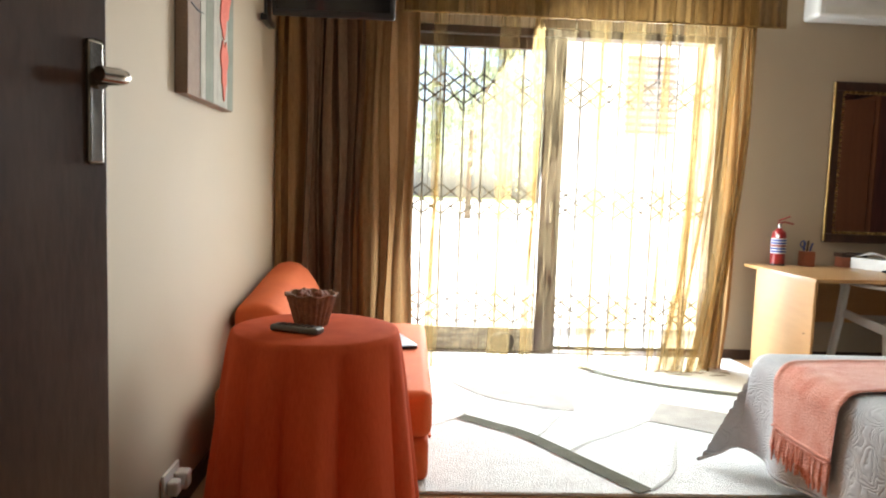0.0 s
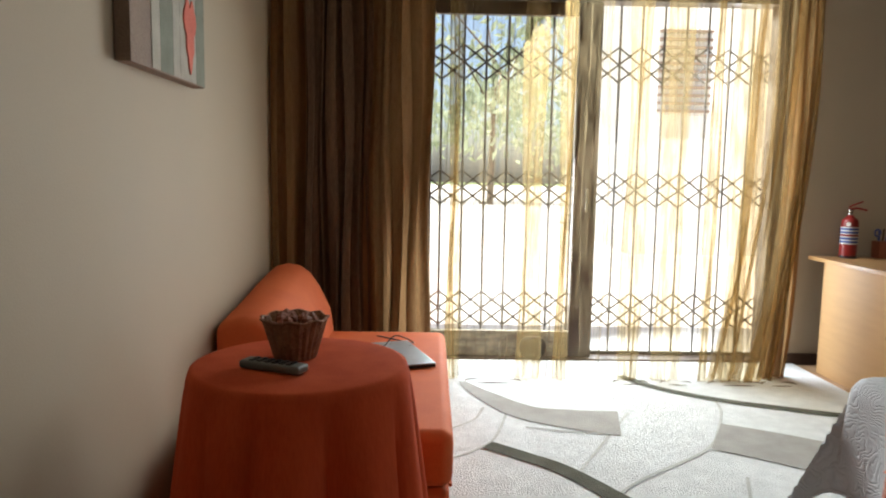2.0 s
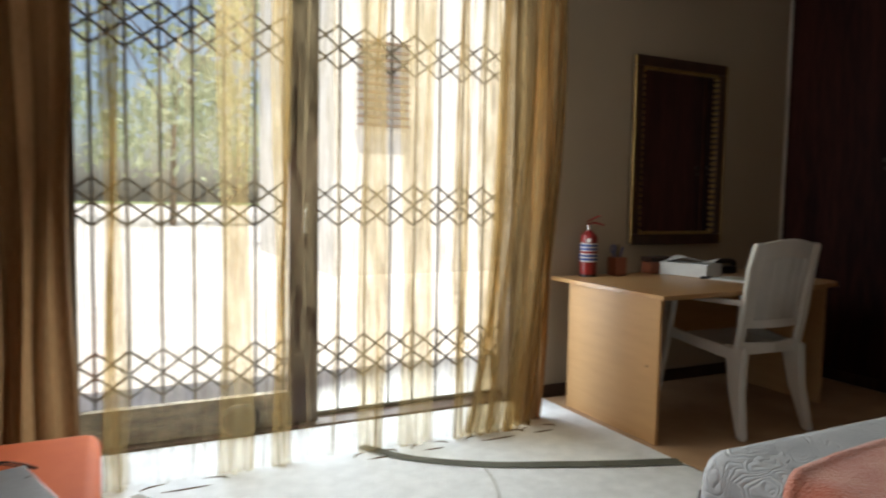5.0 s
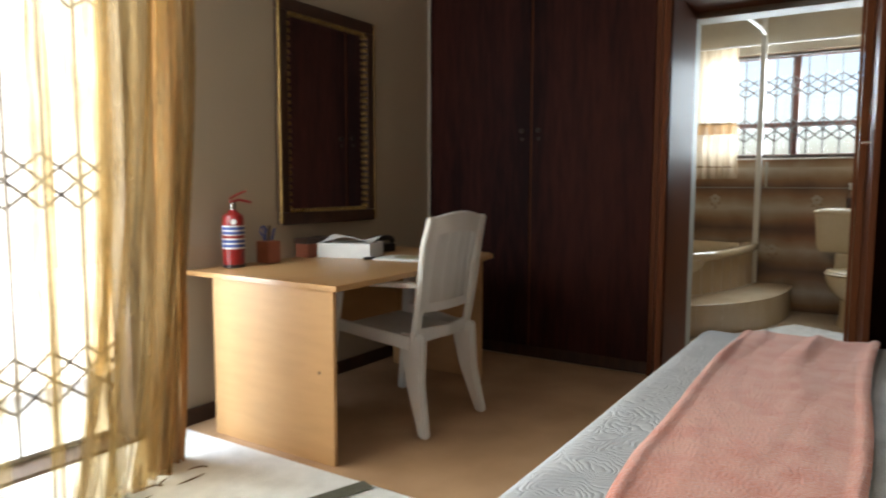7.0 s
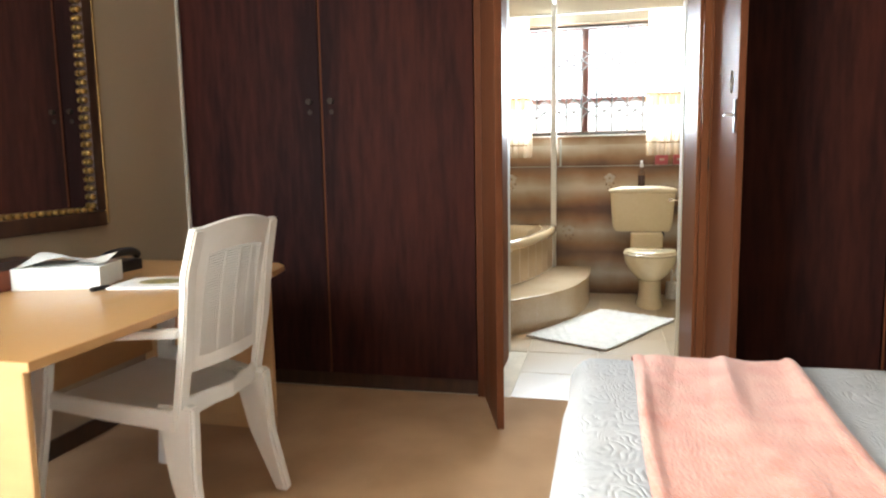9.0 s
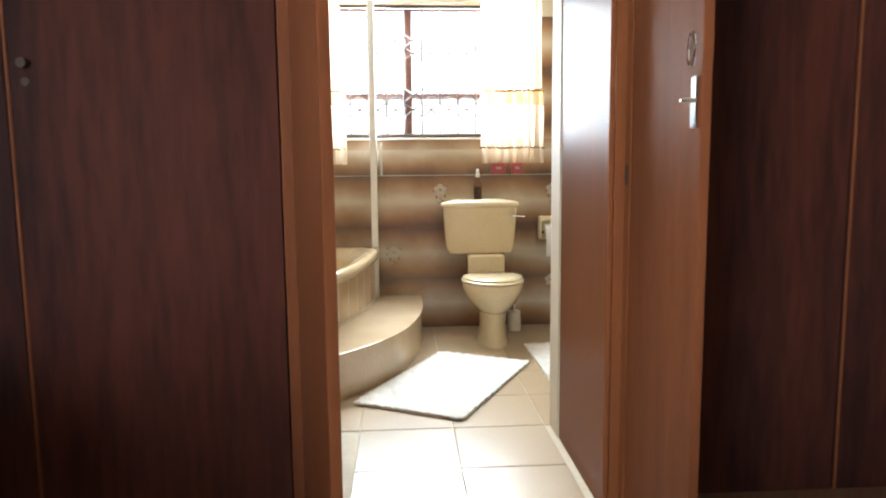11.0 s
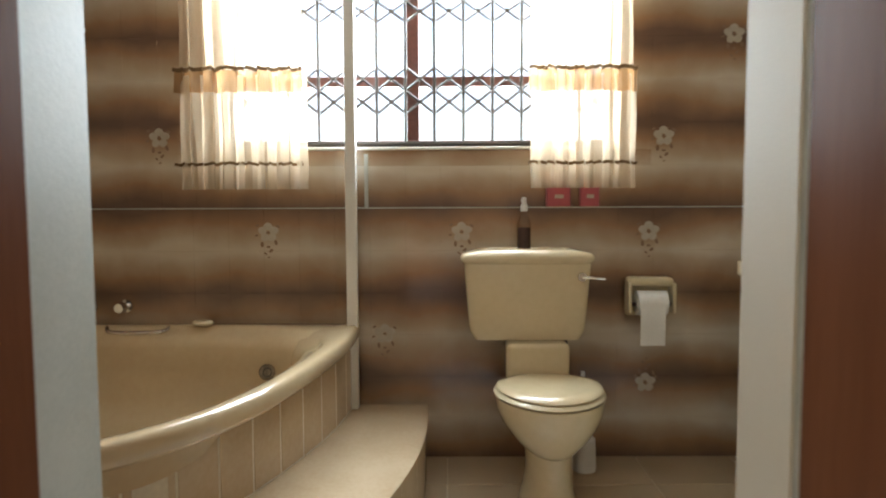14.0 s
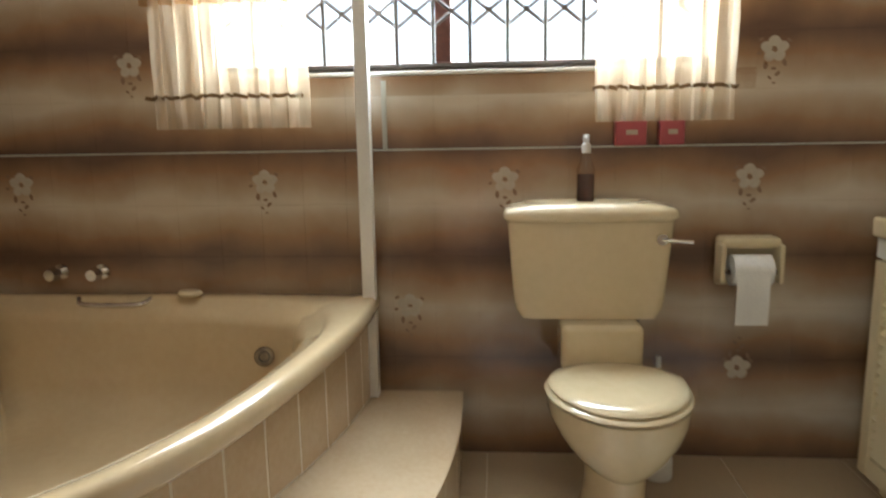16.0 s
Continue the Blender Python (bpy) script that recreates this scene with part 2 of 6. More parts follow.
M["canvas"] = mat("grey_brown_canvas", (0.30, 0.22, 0.17), (0.22, 0.155, 0.12), rough=0.8, scale=5, fine=150, bump=0.3)
M["canvas_pale"] = mat("pale_grey_paint", (0.45, 0.42, 0.36), (0.34, 0.32, 0.27), rough=0.8, scale=14, fine=150, bump=0.3)
M["canvas_green"] = mat("grey_green_paint", (0.22, 0.24, 0.19), (0.16, 0.17, 0.13), rough=0.8, scale=14, fine=150, bump=0.3)
M["canvas_red"] = mat("coral_paint", (0.66, 0.16, 0.11), (0.56, 0.11, 0.07), rough=0.8, scale=14, fine=150, bump=0.3)


def quilt_material():
    """Pale grey quilted cotton with stitched scrolls."""
    m = mat("grey_quilt", (0.50, 0.51, 0.535), (0.42, 0.43, 0.455), rough=0.85, scale=6, fine=160, bump=0.0, spec=0.2)
    n, l = nodes_of(m)
    tc = n.new("ShaderNodeTexCoord")
    no = n.new("ShaderNodeTexNoise")
    no.inputs["Scale"].default_value, no.inputs["Detail"].default_value = 9.0, 2.0
    l.new(tc.outputs["Object"], no.inputs["Vector"])
    vo = n.new("ShaderNodeTexVoronoi")
    vo.inputs["Scale"].default_value = 9.0
    mixv = n.new("ShaderNodeMixRGB")
    mixv.inputs[0].default_value = 0.12
    l.new(tc.outputs["Object"], mixv.inputs[1])
    l.new(no.outputs["Color"], mixv.inputs[2])
    l.new(mixv.outputs[0], vo.inputs["Vector"])
    w = n.new("ShaderNodeMath")
    w.operation = 'MULTIPLY'
    w.inputs[1].default_value = 30.0
    l.new(vo.outputs["Distance"], w.inputs[0])
    s = n.new("ShaderNodeMath")
    s.operation = 'SINE'
    l.new(w.outputs[0], s.inputs[0])
    a = n.new("ShaderNodeMath")
    a.operation = 'ABSOLUTE'
    l.new(s.outputs[0], a.inputs[0])
    p = n.new("ShaderNodeMath")
    p.operation = 'POWER'
    p.inputs[1].default_value = 0.5
    l.new(a.outputs[0], p.inputs[0])
    bp = n.new("ShaderNodeBump")
    bp.inputs["Strength"].default_value, bp.inputs["Distance"].default_value = 0.58, 0.005
    l.new(p.outputs[0], bp.inputs["Height"])
    l.new(bp.outputs["Normal"], n["Principled BSDF"].inputs["Normal"])
    return m


def mirror_material():
    m = bpy.data.materials.new("mirror")
    m.use_nodes = True
    b = m.node_tree.nodes["Principled BSDF"]
    b.inputs["Base Color"].default_value = (0.66, 0.67, 0.64, 1)
    b.inputs["Metallic"].default_value, b.inputs["Roughness"].default_value = 1.0, 0.015
    return m


def tile_material(name, dark_top):
    """Glazed wall tile printed with a brown shade that fades across its height."""
    m = mat(name, (1, 1, 1), rough=0.2, scale=7, fine=50, bump=0.015, coat=0.25)
    n, l = nodes_of(m)
    b = n["Principled BSDF"]
    tc, sx, rp = n.new("ShaderNodeTexCoord"), n.new("ShaderNodeSeparateXYZ"), n.new("ShaderNodeValToRGB")
    l.new(tc.outputs["Object"], sx.inputs[0])
    no = n.new("ShaderNodeTexNoise")
    no.inputs["Scale"].default_value, no.inputs["Detail"].default_value = 3.2, 4.0
    ge = n.new("ShaderNodeNewGeometry")
    l.new(ge.outputs["Position"], no.inputs["Vector"])
    ma = n.new("ShaderNodeMath")
    ma.operation = 'MULTIPLY_ADD'
    ma.inputs[1].default_value = (-1 if dark_top else 1) / TILE_H
    l.new(sx.outputs["Z"], ma.inputs[0])
    m2 = n.new("ShaderNodeMath")
    m2.operation = 'MULTIPLY_ADD'
    m2.inputs[1].default_value, m2.inputs[2].default_value = 0.95, 0.025
    l.new(no.outputs["Fac"], m2.inputs[0])
    l.new(m2.outputs[0], ma.inputs[2])
    e = rp.color_ramp.elements
    e[0].position, e[1].position = 0.02, 0.95
    e[0].color, e[1].color = (0.130, 0.074, 0.048, 1), (0.51, 0.435, 0.34, 1)
    k = e.new(0.40)
    k.color = (0.285, 0.166, 0.090, 1)
    k = e.new(0.70)
    k.color = (0.40, 0.305, 0.208, 1)
    l.new(ma.outputs[0], rp.inputs["Fac"])
    l.new(rp.outputs["Color"], b.inputs["Base Color"])
    return m


TILE_W, TILE_H = 0.148, 0.178
M["quilt"], M["mirror"] = quilt_material(), mirror_material()
M["tile_a"], M["tile_b"] = tile_material("brown_tile_dark_top", True), tile_material("brown_tile_dark_foot", False)

# ---------------------------------------------------------------- building helpers


def link_mesh(name, bm, material, smooth=None):
    me = bpy.data.meshes.new(name)
    bmesh.ops.recalc_face_normals(bm, faces=bm.faces)
    bm.to_mesh(me)
    bm.free()
    for k in (material if isinstance(material, (list, tuple)) else [material]):
        me.materials.append(k)
    ob = new(name, me)
    if smooth is not None:
        me.shade_smooth()
        me.set_sharp_from_angle(angle=radians(smooth))
        if smooth <= 35:
            wn_mod = ob.modifiers.new("weighted_normals", 'WEIGHTED_NORMAL')
            wn_mod.keep_sharp = True
    return ob


def part(name, bm, material, parent, label="", smooth=35):
    """One mesh object under a thing or under a part."""
    ob = link_mesh(name, bm, material, smooth)
    bpy.context.view_layer.update()
    ob.parent = parent
    ob.matrix_parent_inverse = parent.matrix_world.inverted()
    return tagged(ob, label)


def thing(name, loc, label, category, group="", kind=""):
    ob = new(name)
    ob.empty_display_size = 0.1
    ob.location = loc
    bpy.context.view_layer.update()
    return tagged(ob, label, category, group, kind)


def solo(name, bm, material, label, category, group="", kind="", smooth=35):
    return tagged(link_mesh(name, bm, material, smooth), label, category, group, kind)


def box(x0, x1, y0, y1, z0, z1, bevel=0.0, seg=2, bm=None, m=None):
    own = bm is None
    b = bmesh.new()
    bmesh.ops.create_cube(b, size=1, matrix=Matrix.Translation(((x0 + x1) / 2, (y0 + y1) / 2, (z0 + z1) / 2)) @ Matrix.Diagonal((x1 - x0, y1 - y0, z1 - z0, 1)))
    if bevel:
        bmesh.ops.bevel(b, geom=b.edges[:], offset=bevel, segments=seg, affect='EDGES', profile=0.5)
    if m is not None:
        bmesh.ops.transform(b, matrix=m, verts=b.verts)
    return b if own else join(bm, b)


def join(bm, other):
    me = bpy.data.meshes.new("tmp")
    other.to_mesh(me)
    other.free()
    bm.from_mesh(me)
    bpy.data.meshes.remove(me)
    return bm


def rod(p, q, r, seg=10, bm=None, r2=None):
    b = bmesh.new()
    p, q = Vector(p), Vector(q)
    d = q - p
    bmesh.ops.create_cone(b, cap_ends=True, segments=seg, radius1=r, radius2=r if r2 is None else r2, depth=d.length,
                          matrix=Matrix.Translation((p + q) / 2) @ d.to_track_quat('Z', 'Y').to_matrix().to_4x4())
    return b if bm is None else join(bm, b)


def lathe(profile, centre, seg=32, bm=None, sx=1.0, sy=1.0):
    """Turn a profile of (radius, height) round the upright axis."""
    b = bmesh.new()
    rings = []
    for r, z in profile:
        rings.append([b.verts.new((centre[0] + sx * r * math.cos(2 * math.pi * i / seg), centre[1] + sy * r * math.sin(2 * math.pi * i / seg), centre[2] + z)) for i in range(seg)])
    for a, c in zip(rings, rings[1:]):
        for i in range(seg):
            b.faces.new((a[i], a[(i + 1) % seg], c[(i + 1) % seg], c[i]))
    for ring in (rings[0], rings[-1]):
        if (ring[0].co - ring[seg // 2].co).length > 1e-4:
            b.faces.new(ring)
    bmesh.ops.remove_doubles(b, verts=b.verts, dist=1e-5)
    return b if bm is None else join(bm, b)


def sheet(fn, nu, nv, bm=None, thick=0.0):
    """A grid of quads from fn(u, v), u and v from 0 to 1."""
    b = bmesh.new()
    g = [[b.verts.new(fn(i / nu, j / nv)) for j in range(nv + 1)] for i in range(nu + 1)]
    for i in range(nu):
        for j in range(nv):
            b.faces.new((g[i][j], g[i + 1][j], g[i + 1][j + 1], g[i][j + 1]))
    if thick:
        b.normal_update()
        bmesh.ops.solidify(b, geom=b.faces[:], thickness=thick)
    return b if bm is None else join(bm, b)


def prism(pts, z0, z1, bevel=0.0, bm=None, seg=2):
    """An upright block over a plan outline."""
    b = bmesh.new()
    lo = [b.verts.new((x, y, z0)) for x, y in pts]
    hi = [b.verts.new((x, y, z1)) for x, y in pts]
    k = len(pts)
    b.faces.new(lo[::-1])
    b.faces.new(hi)
    for i in range(k):
        b.faces.new((lo[i], lo[(i + 1) % k], hi[(i + 1) % k], hi[i]))
    if bevel:
        tops = [e for e in b.edges if all(abs(v.co.z - z1) < 1e-6 for v in e.verts)]
        bmesh.ops.bevel(b, geom=tops, offset=bevel, segments=seg, affect='EDGES', profile=0.5)
    return b if bm is None else join(bm, b)


def smooth_line(pts, n=12):
    """Points on a smooth curve through pts."""
    p = [Vector(q) for q in pts]
    p = [2 * p[0] - p[1]] + p + [2 * p[-1] - p[-2]]
    out = []
    for i in range(1, len(p) - 2):
        for k in range(n):
            t = k / n
            out.append(0.5 * (2 * p[i] + (p[i + 1] - p[i - 1]) * t + (2 * p[i - 1] - 5 * p[i] + 4 * p[i + 1] - p[i + 2]) * t * t + (3 * p[i] - p[i - 1] - 3 * p[i + 1] + p[i + 2]) * t ** 3))
    return out + [p[-2]]


def tube(pts, r, seg=8, bm=None):
    b = bmesh.new()
    rings = []
    for i, q in enumerate(pts):
        d = (Vector(pts[min(i + 1, len(pts) - 1)]) - Vector(pts[max(i - 1, 0)])).normalized()
        m = d.to_track_quat('Z', 'Y').to_matrix()
        rings.append([b.verts.new(Vector(q) + m @ Vector((r * math.cos(2 * math.pi * k / seg), r * math.sin(2 * math.pi * k / seg), 0))) for k in range(seg)])
    for a, c in zip(rings, rings[1:]):
        for k in range(seg):
            b.faces.new((a[k], a[(k + 1) % seg], c[(k + 1) % seg], c[k]))
    b.faces.new(rings[0][::-1])
    b.faces.new(rings[-1])
    return b if bm is None else join(bm, b)


def holed_wall(axis, face, back, u0, u1, v0, v1, holes=()):
    """A wall slab from face to back along 'x' or 'y', with rectangular holes (u0, u1, v0, v1) through it."""
    us = sorted({u0, u1, *[h[0] for h in holes], *[h[1] for h in holes]})
    vs = sorted({v0, v1, *[h[2] for h in holes], *[h[3] for h in holes]})

    def solid(i, j):
        if not (0 <= i < len(us) - 1 and 0 <= j < len(vs) - 1):
            return False
        cu, cv = (us[i] + us[i + 1]) / 2, (vs[j] + vs[j + 1]) / 2
        return not any(h[0] < cu < h[1] and h[2] < cv < h[3] for h in holes)

    def at(u, v, w):
        return (w, u, v) if axis == 'x' else (u, w, v)
    b = bmesh.new()

    def quad(*c):
        b.faces.new([b.verts.new(k) for k in c])
    for i in range(len(us) - 1):
        for j in range(len(vs) - 1):
            if not solid(i, j):
                continue
            a, c, d, e = us[i], us[i + 1], vs[j], vs[j + 1]
            for w in (face, back):
                quad(at(a, d, w), at(c, d, w), at(c, e, w), at(a, e, w))
            if not solid(i - 1, j):
                quad(at(a, d, face), at(a, e, face), at(a, e, back), at(a, d, back))
            if not solid(i + 1, j):
                quad(at(c, d, face), at(c, e, face), at(c, e, back), at(c, d, back))
            if not solid(i, j - 1):
                quad(at(a, d, face), at(c, d, face), at(c, d, back), at(a, d, back))
            if not solid(i, j + 1):
                quad(at(a, e, face), at(c, e, face), at(c, e, back), at(a, e, back))
    bmesh.ops.remove_doubles(b, verts=b.verts, dist=1e-5)
    return b


# ---------------------------------------------------------------- the rooms
WEST, NORTH, SOUTH, CEIL = -0.76, 4.66, -1.5, 2.68
FRONT = 4.36            # wardrobe fronts
DIVIDE, INNER = 5.04, 5.19   # wall between bedroom and bathroom
FAR, FAR_UP = 7.08, 7.13     # bathroom's window wall, below and above its ledge
BATH_S, BATH_N = 0.95, 4.42
DOOR_S, DOOR_N = 2.20, 3.138  # doorway to the bathroom
S = "structure"


def structure(name, bm, material, label="", category="", smooth=30):
    return tagged(link_mesh(name, bm, material, smooth), label, category, kind=S)


structure("floor", box(WEST - 0.2, FRONT + 0.02, SOUTH - 0.2, NORTH + 0.22, -0.12, 0.0), M["carpet"], "beige fitted carpet over the bedroom floor", "floor")
structure("ceiling", box(WEST - 0.2, FAR + 0.3, SOUTH - 0.2, NORTH + 0.22, CEIL, CEIL + 0.12), M["ceiling"], "plain off-white painted ceiling", "ceiling")
structure("wall_west", box(WEST - 0.2, WEST, SOUTH - 0.2, NORTH, 0.0, CEIL), M["wall"], "cream painted plaster wall", "wall")
structure("wall_south", box(WEST, FRONT + 0.68, SOUTH - 0.2, SOUTH, 0.0, CEIL), M["wall"], "cream painted plaster wall", "wall")
WIN = (-0.07, 2.24, 0.0, 2.285)
structure("wall_north", holed_wall('y', NORTH, NORTH + 0.22, WEST - 0.2, DIVIDE, 0.0, CEIL, [WIN]), M["wall"], "cream painted wall with a wide garden door opening", "wall")
structure("wall_east", holed_wall('x', DIVIDE, INNER, SOUTH - 0.2, NORTH + 0.22, 0.0, CEIL, [(DOOR_S, DOOR_N, 0.0, 2.12)]), M["wall"], "painted wall between bedroom and bathroom", "wall")
for nm, a in (("baseboard_north", (2.3, FRONT - 0.02, NORTH - 0.016, NORTH - 0.001, 0.001, 0.075)), ("baseboard_west", (WEST + 0.001, WEST + 0.016, SOUTH, 4.2, 0.001, 0.075))):
    structure(nm, box(*a, bevel=0.004), M["darkwood"], "dark stained wooden skirting board", "baseboard")

# ---------------------------------------------------------------- outdoors
structure("ground", box(-90, 110, -90, 140, -0.30, -0.13), M["grass"], "sunlit lawn reaching into the distance", "ground")
structure("pavement", box(-30.0, 30.0, NORTH + 0.22, NORTH + 90.0, -0.128, -0.03, bevel=0.01), M["paving"], "pale paved terrace outside the garden door", "pavement")
structure("pavement_east", box(FAR + 0.35, 40, -25, NORTH + 0.2, -0.128, -0.10), M["paving"], "pale sunlit yard outside the bathroom window", "pavement")


def clumps(centre, radius, count, size, seed):
    rnd = random.Random(seed)
    b = bmesh.new()
    for _ in range(count):
        d = Vector((rnd.gauss(0, 1), rnd.gauss(0, 1), rnd.gauss(0, 1))).normalized() * (rnd.random() ** 0.45)
        c = Vector(centre) + Vector((d.x * radius[0], d.y * radius[1], d.z * radius[2]))
        m = Euler((rnd.random() * 6, rnd.random() * 6, rnd.random() * 6)).to_matrix()
        s = size * (0.6 + 0.8 * rnd.random())
        b.faces.new([b.verts.new(c + m @ Vector(q)) for q in ((-s, 0, 0), (0, -0.4 * s, 0.1 * s), (s, 0, 0), (0, 0.4 * s, 0.1 * s))])
    return b


def tree(x, y, h, r, seed):
    rnd = random.Random(seed)
    t = thing("tree", (x, y, -0.1), "leafy green garden tree in bright sun", "tree", "trees in the garden")
    b = rod((x, y, -0.12), (x + 0.1, y, h * 0.55), 0.14, 8, r2=0.07)
    for k in range(5):
        a = k * 1.3 + seed
        rod((x + 0.08, y, h * (0.35 + 0.05 * k)), (x + r * 0.6 * math.cos(a), y + r * 0.6 * math.sin(a), h * (0.6 + 0.06 * k)), 0.05, 6, b, r2=0.02)
    part("trunk", b, M["bark"], t)
    c = bmesh.new()
    for k in range(15):
        a = rnd.random() * 6.28
        q = r * (0.2 + 0.6 * rnd.random())
        join(c, clumps((x + q * math.cos(a), y + q * math.sin(a), h * (0.18 + 0.74 * rnd.random())), (r * 0.46, r * 0.46, r * 0.36), 95, 0.25, seed * 10 + k))
    part("crown", c, M["leaf"], t, smooth=None)


for k, a in enumerate([(-15.0, 36, 12.5, 5.5), (-8.5, 31, 11.5, 5.0), (-2.8, 34, 12.5, 5.4), (2.6, 30, 11.0, 4.6), (8.0, 38, 14.5, 5.5), (15.0, 34, 12.0, 5.0)]):
    tree(*a, k + 1)


def house(x0, x1, y0, y1, h):
    t = thing("house", ((x0 + x1) / 2, y0, -0.1), "white rendered house with a red-brown tiled roof", "house")
    part("wall", box(x0, x1, y0, y1, -0.12, h), M["render"], t)
    b = bmesh.new()
    yc = (y0 + y1) / 2
    v = [b.verts.new(q) for q in ((x0 - .5, y0 - .5, h - .1), (x1 + .5, y0 - .5, h - .1), (x1 + .5, yc, h + 1.5), (x0 - .5, yc, h + 1.5), (x0 - .5, y1 + .5, h - .1), (x1 + .5, y1 + .5, h - .1))]
    b.faces.new((v[0], v[1], v[2], v[3]))
    b.faces.new((v[3], v[2], v[5], v[4]))
    b.normal_update()
    bmesh.ops.solidify(b, geom=b.faces[:], thickness=0.12)
    part("roof", b, M["rooftile"], t)
    for xs in (x0 + 5.6,):
        w = part("window", box(xs, xs + 1.5, y0 - 0.04, y0 - 0.005, 0.9, 2.3, bevel=0.01), M["white"], t)
        part("pane", box(xs + 0.1, xs + 1.4, y0 - 0.05, y0 - 0.042, 1.0, 2.2), M["silver"], w)
    sh = part("shutter", box(x0 + 0.3, x0 + 1.15, y0 - 0.08, y0 - 0.004, 2.15, 3.5), M["render"], t, "brown louvred shutter")
    for k in range(11):
        part("slat", box(x0 + 0.32, x0 + 1.13, y0 - 0.14, y0 - 0.085, 2.2 + k * 0.12, 2.24 + k * 0.12), M["louvre"], sh)


house(3.2, 12.5, 11.2, 16.5, 6.2)

# ---------------------------------------------------------------- garden door, grille and curtains
DY = 4.70   # plane of the sliding door


def garden_door():
    t = tagged(new("window_1"), "brown wooden sliding garden door with one leaf slid open", "sliding door", kind=S)
    t.location = (1.12, DY, 0)
    bpy.context.view_layer.update()
    for nm, a in (("frame_post", (-0.068, 0.0, DY - 0.03, DY + 0.10, 0.02, 2.283)), ("frame_post", (2.17, 2.238, DY - 0.03, DY + 0.10, 0.02, 2.283)),
                  ("frame_head", (0.002, 2.168, DY - 0.03, DY + 0.10, 2.232, 2.282)), ("sill", (-0.068, 2.238, DY - 0.035, DY + 0.12, 0.001, 0.018))):
        part(nm, box(*a, bevel=0.004), M["darkwood"], t)
    leaf = part("door_leaf", box(0.945, 1.09, DY, DY + 0.045, 0.022, 2.228, bevel=0.004), M["darkwood"], t, "dark brown meeting stile")
    for nm, a in (("stile", (0.003, 0.05, DY, DY + 0.045, 0.022, 2.228)), ("top_rail", (0.051, 0.944, DY, DY + 0.045, 2.145, 2.227)), ("bottom_rail", (0.051, 0.944, DY, DY + 0.045, 0.023, 0.185))):
        part(nm, box(*a, bevel=0.004), M["rail" if nm == "bottom_rail" else "darkwood"], leaf)
    p = part("pane", box(0.045, 0.95, DY + 0.018, DY + 0.024, 0.18, 2.15), M["glass"], leaf)
    p.visible_shadow = False
    part("handle", box(1.01, 1.025, DY - 0.05, DY - 0.001, 0.95, 1.10, bevel=0.004), M["chrome"], leaf, "small metal pull")


garden_door()


def door_stop():
    def fn(u, v):
        a, b = 2 * math.pi * u, math.pi * (v - 0.5)
        r = math.cos(b) ** 0.7 if math.cos(b) > 1e-6 else 0.0
        return (0.71 + 0.085 * r * math.cos(a), 4.655 + 0.035 * r * math.sin(a), 0.092 + 0.07 * math.sin(b) + 0.006 * math.sin(3 * a) * r)
    b = sheet(fn, 28, 14)
    bmesh.ops.remove_doubles(b, verts=b.verts, dist=1e-5)
    solo("door_stop", b, M["bronze"], "dark brown rounded door stop beside the garden door", "door stop", smooth=60)


door_stop()


def grille(name, axis, w, u0, u1, step, z0, z1, bands, label):
    """A folding trellis gate: upright bars joined by bands of crossed straps."""
    t = thing(name, ((u0 + u1) / 2, w, z0) if axis == 'y' else (w, (u0 + u1) / 2, z0), label, "security grille")

    def P(u, d, z):
        return (u, w + d, z) if axis == 'y' else (w + d, u, z)
    n = max(2, round((u1 - u0) / step))
    us = [u0 + (u1 - u0) * i / n for i in range(n + 1)]
    for u in us:
        part("upright", rod(P(u, 0, z0), P(u, 0, z1), 0.0075, 8), M["steel"], t)
    for za, zb, rows in bands:
        b = bmesh.new()
        hgt = (zb - za) / rows
        for r in range(rows):
            for a, c in zip(us, us[1:]):
                mid = (a + c) / 2
                lo, hi = za + r * hgt, za + (r + 1) * hgt
                for p, q in (((a, lo), (c, hi)), ((c, lo), (a, hi))):
                    d = 0.012 if p[0] == a else 0.020
                    rod(P(p[0], d, p[1]), P(q[0], d, q[1]), 0.0062, 4, b)
                rod(P(mid, 0.006, (lo + hi) / 2), P(mid, 0.026, (lo + hi) / 2), 0.010, 8, b)
        part("lattice_band", b, M["steel"], t, "crossed straps with rivets")
    for z in (z0 + 0.012, z1 - 0.012):
        part("track", tube([P(u0 - 0.03, 0, z), P(u1 + 0.03, 0, z)], 0.012, 6), M["steel"], t)


grille("door_grille", 'y', 4.80, -0.03, 2.20, 0.1425, 0.018, 2.27, [(1.77, 1.985, 2), (0.985, 1.20, 2), (0.20, 0.42, 2)], "dark brown folding steel trellis gate behind the glass")


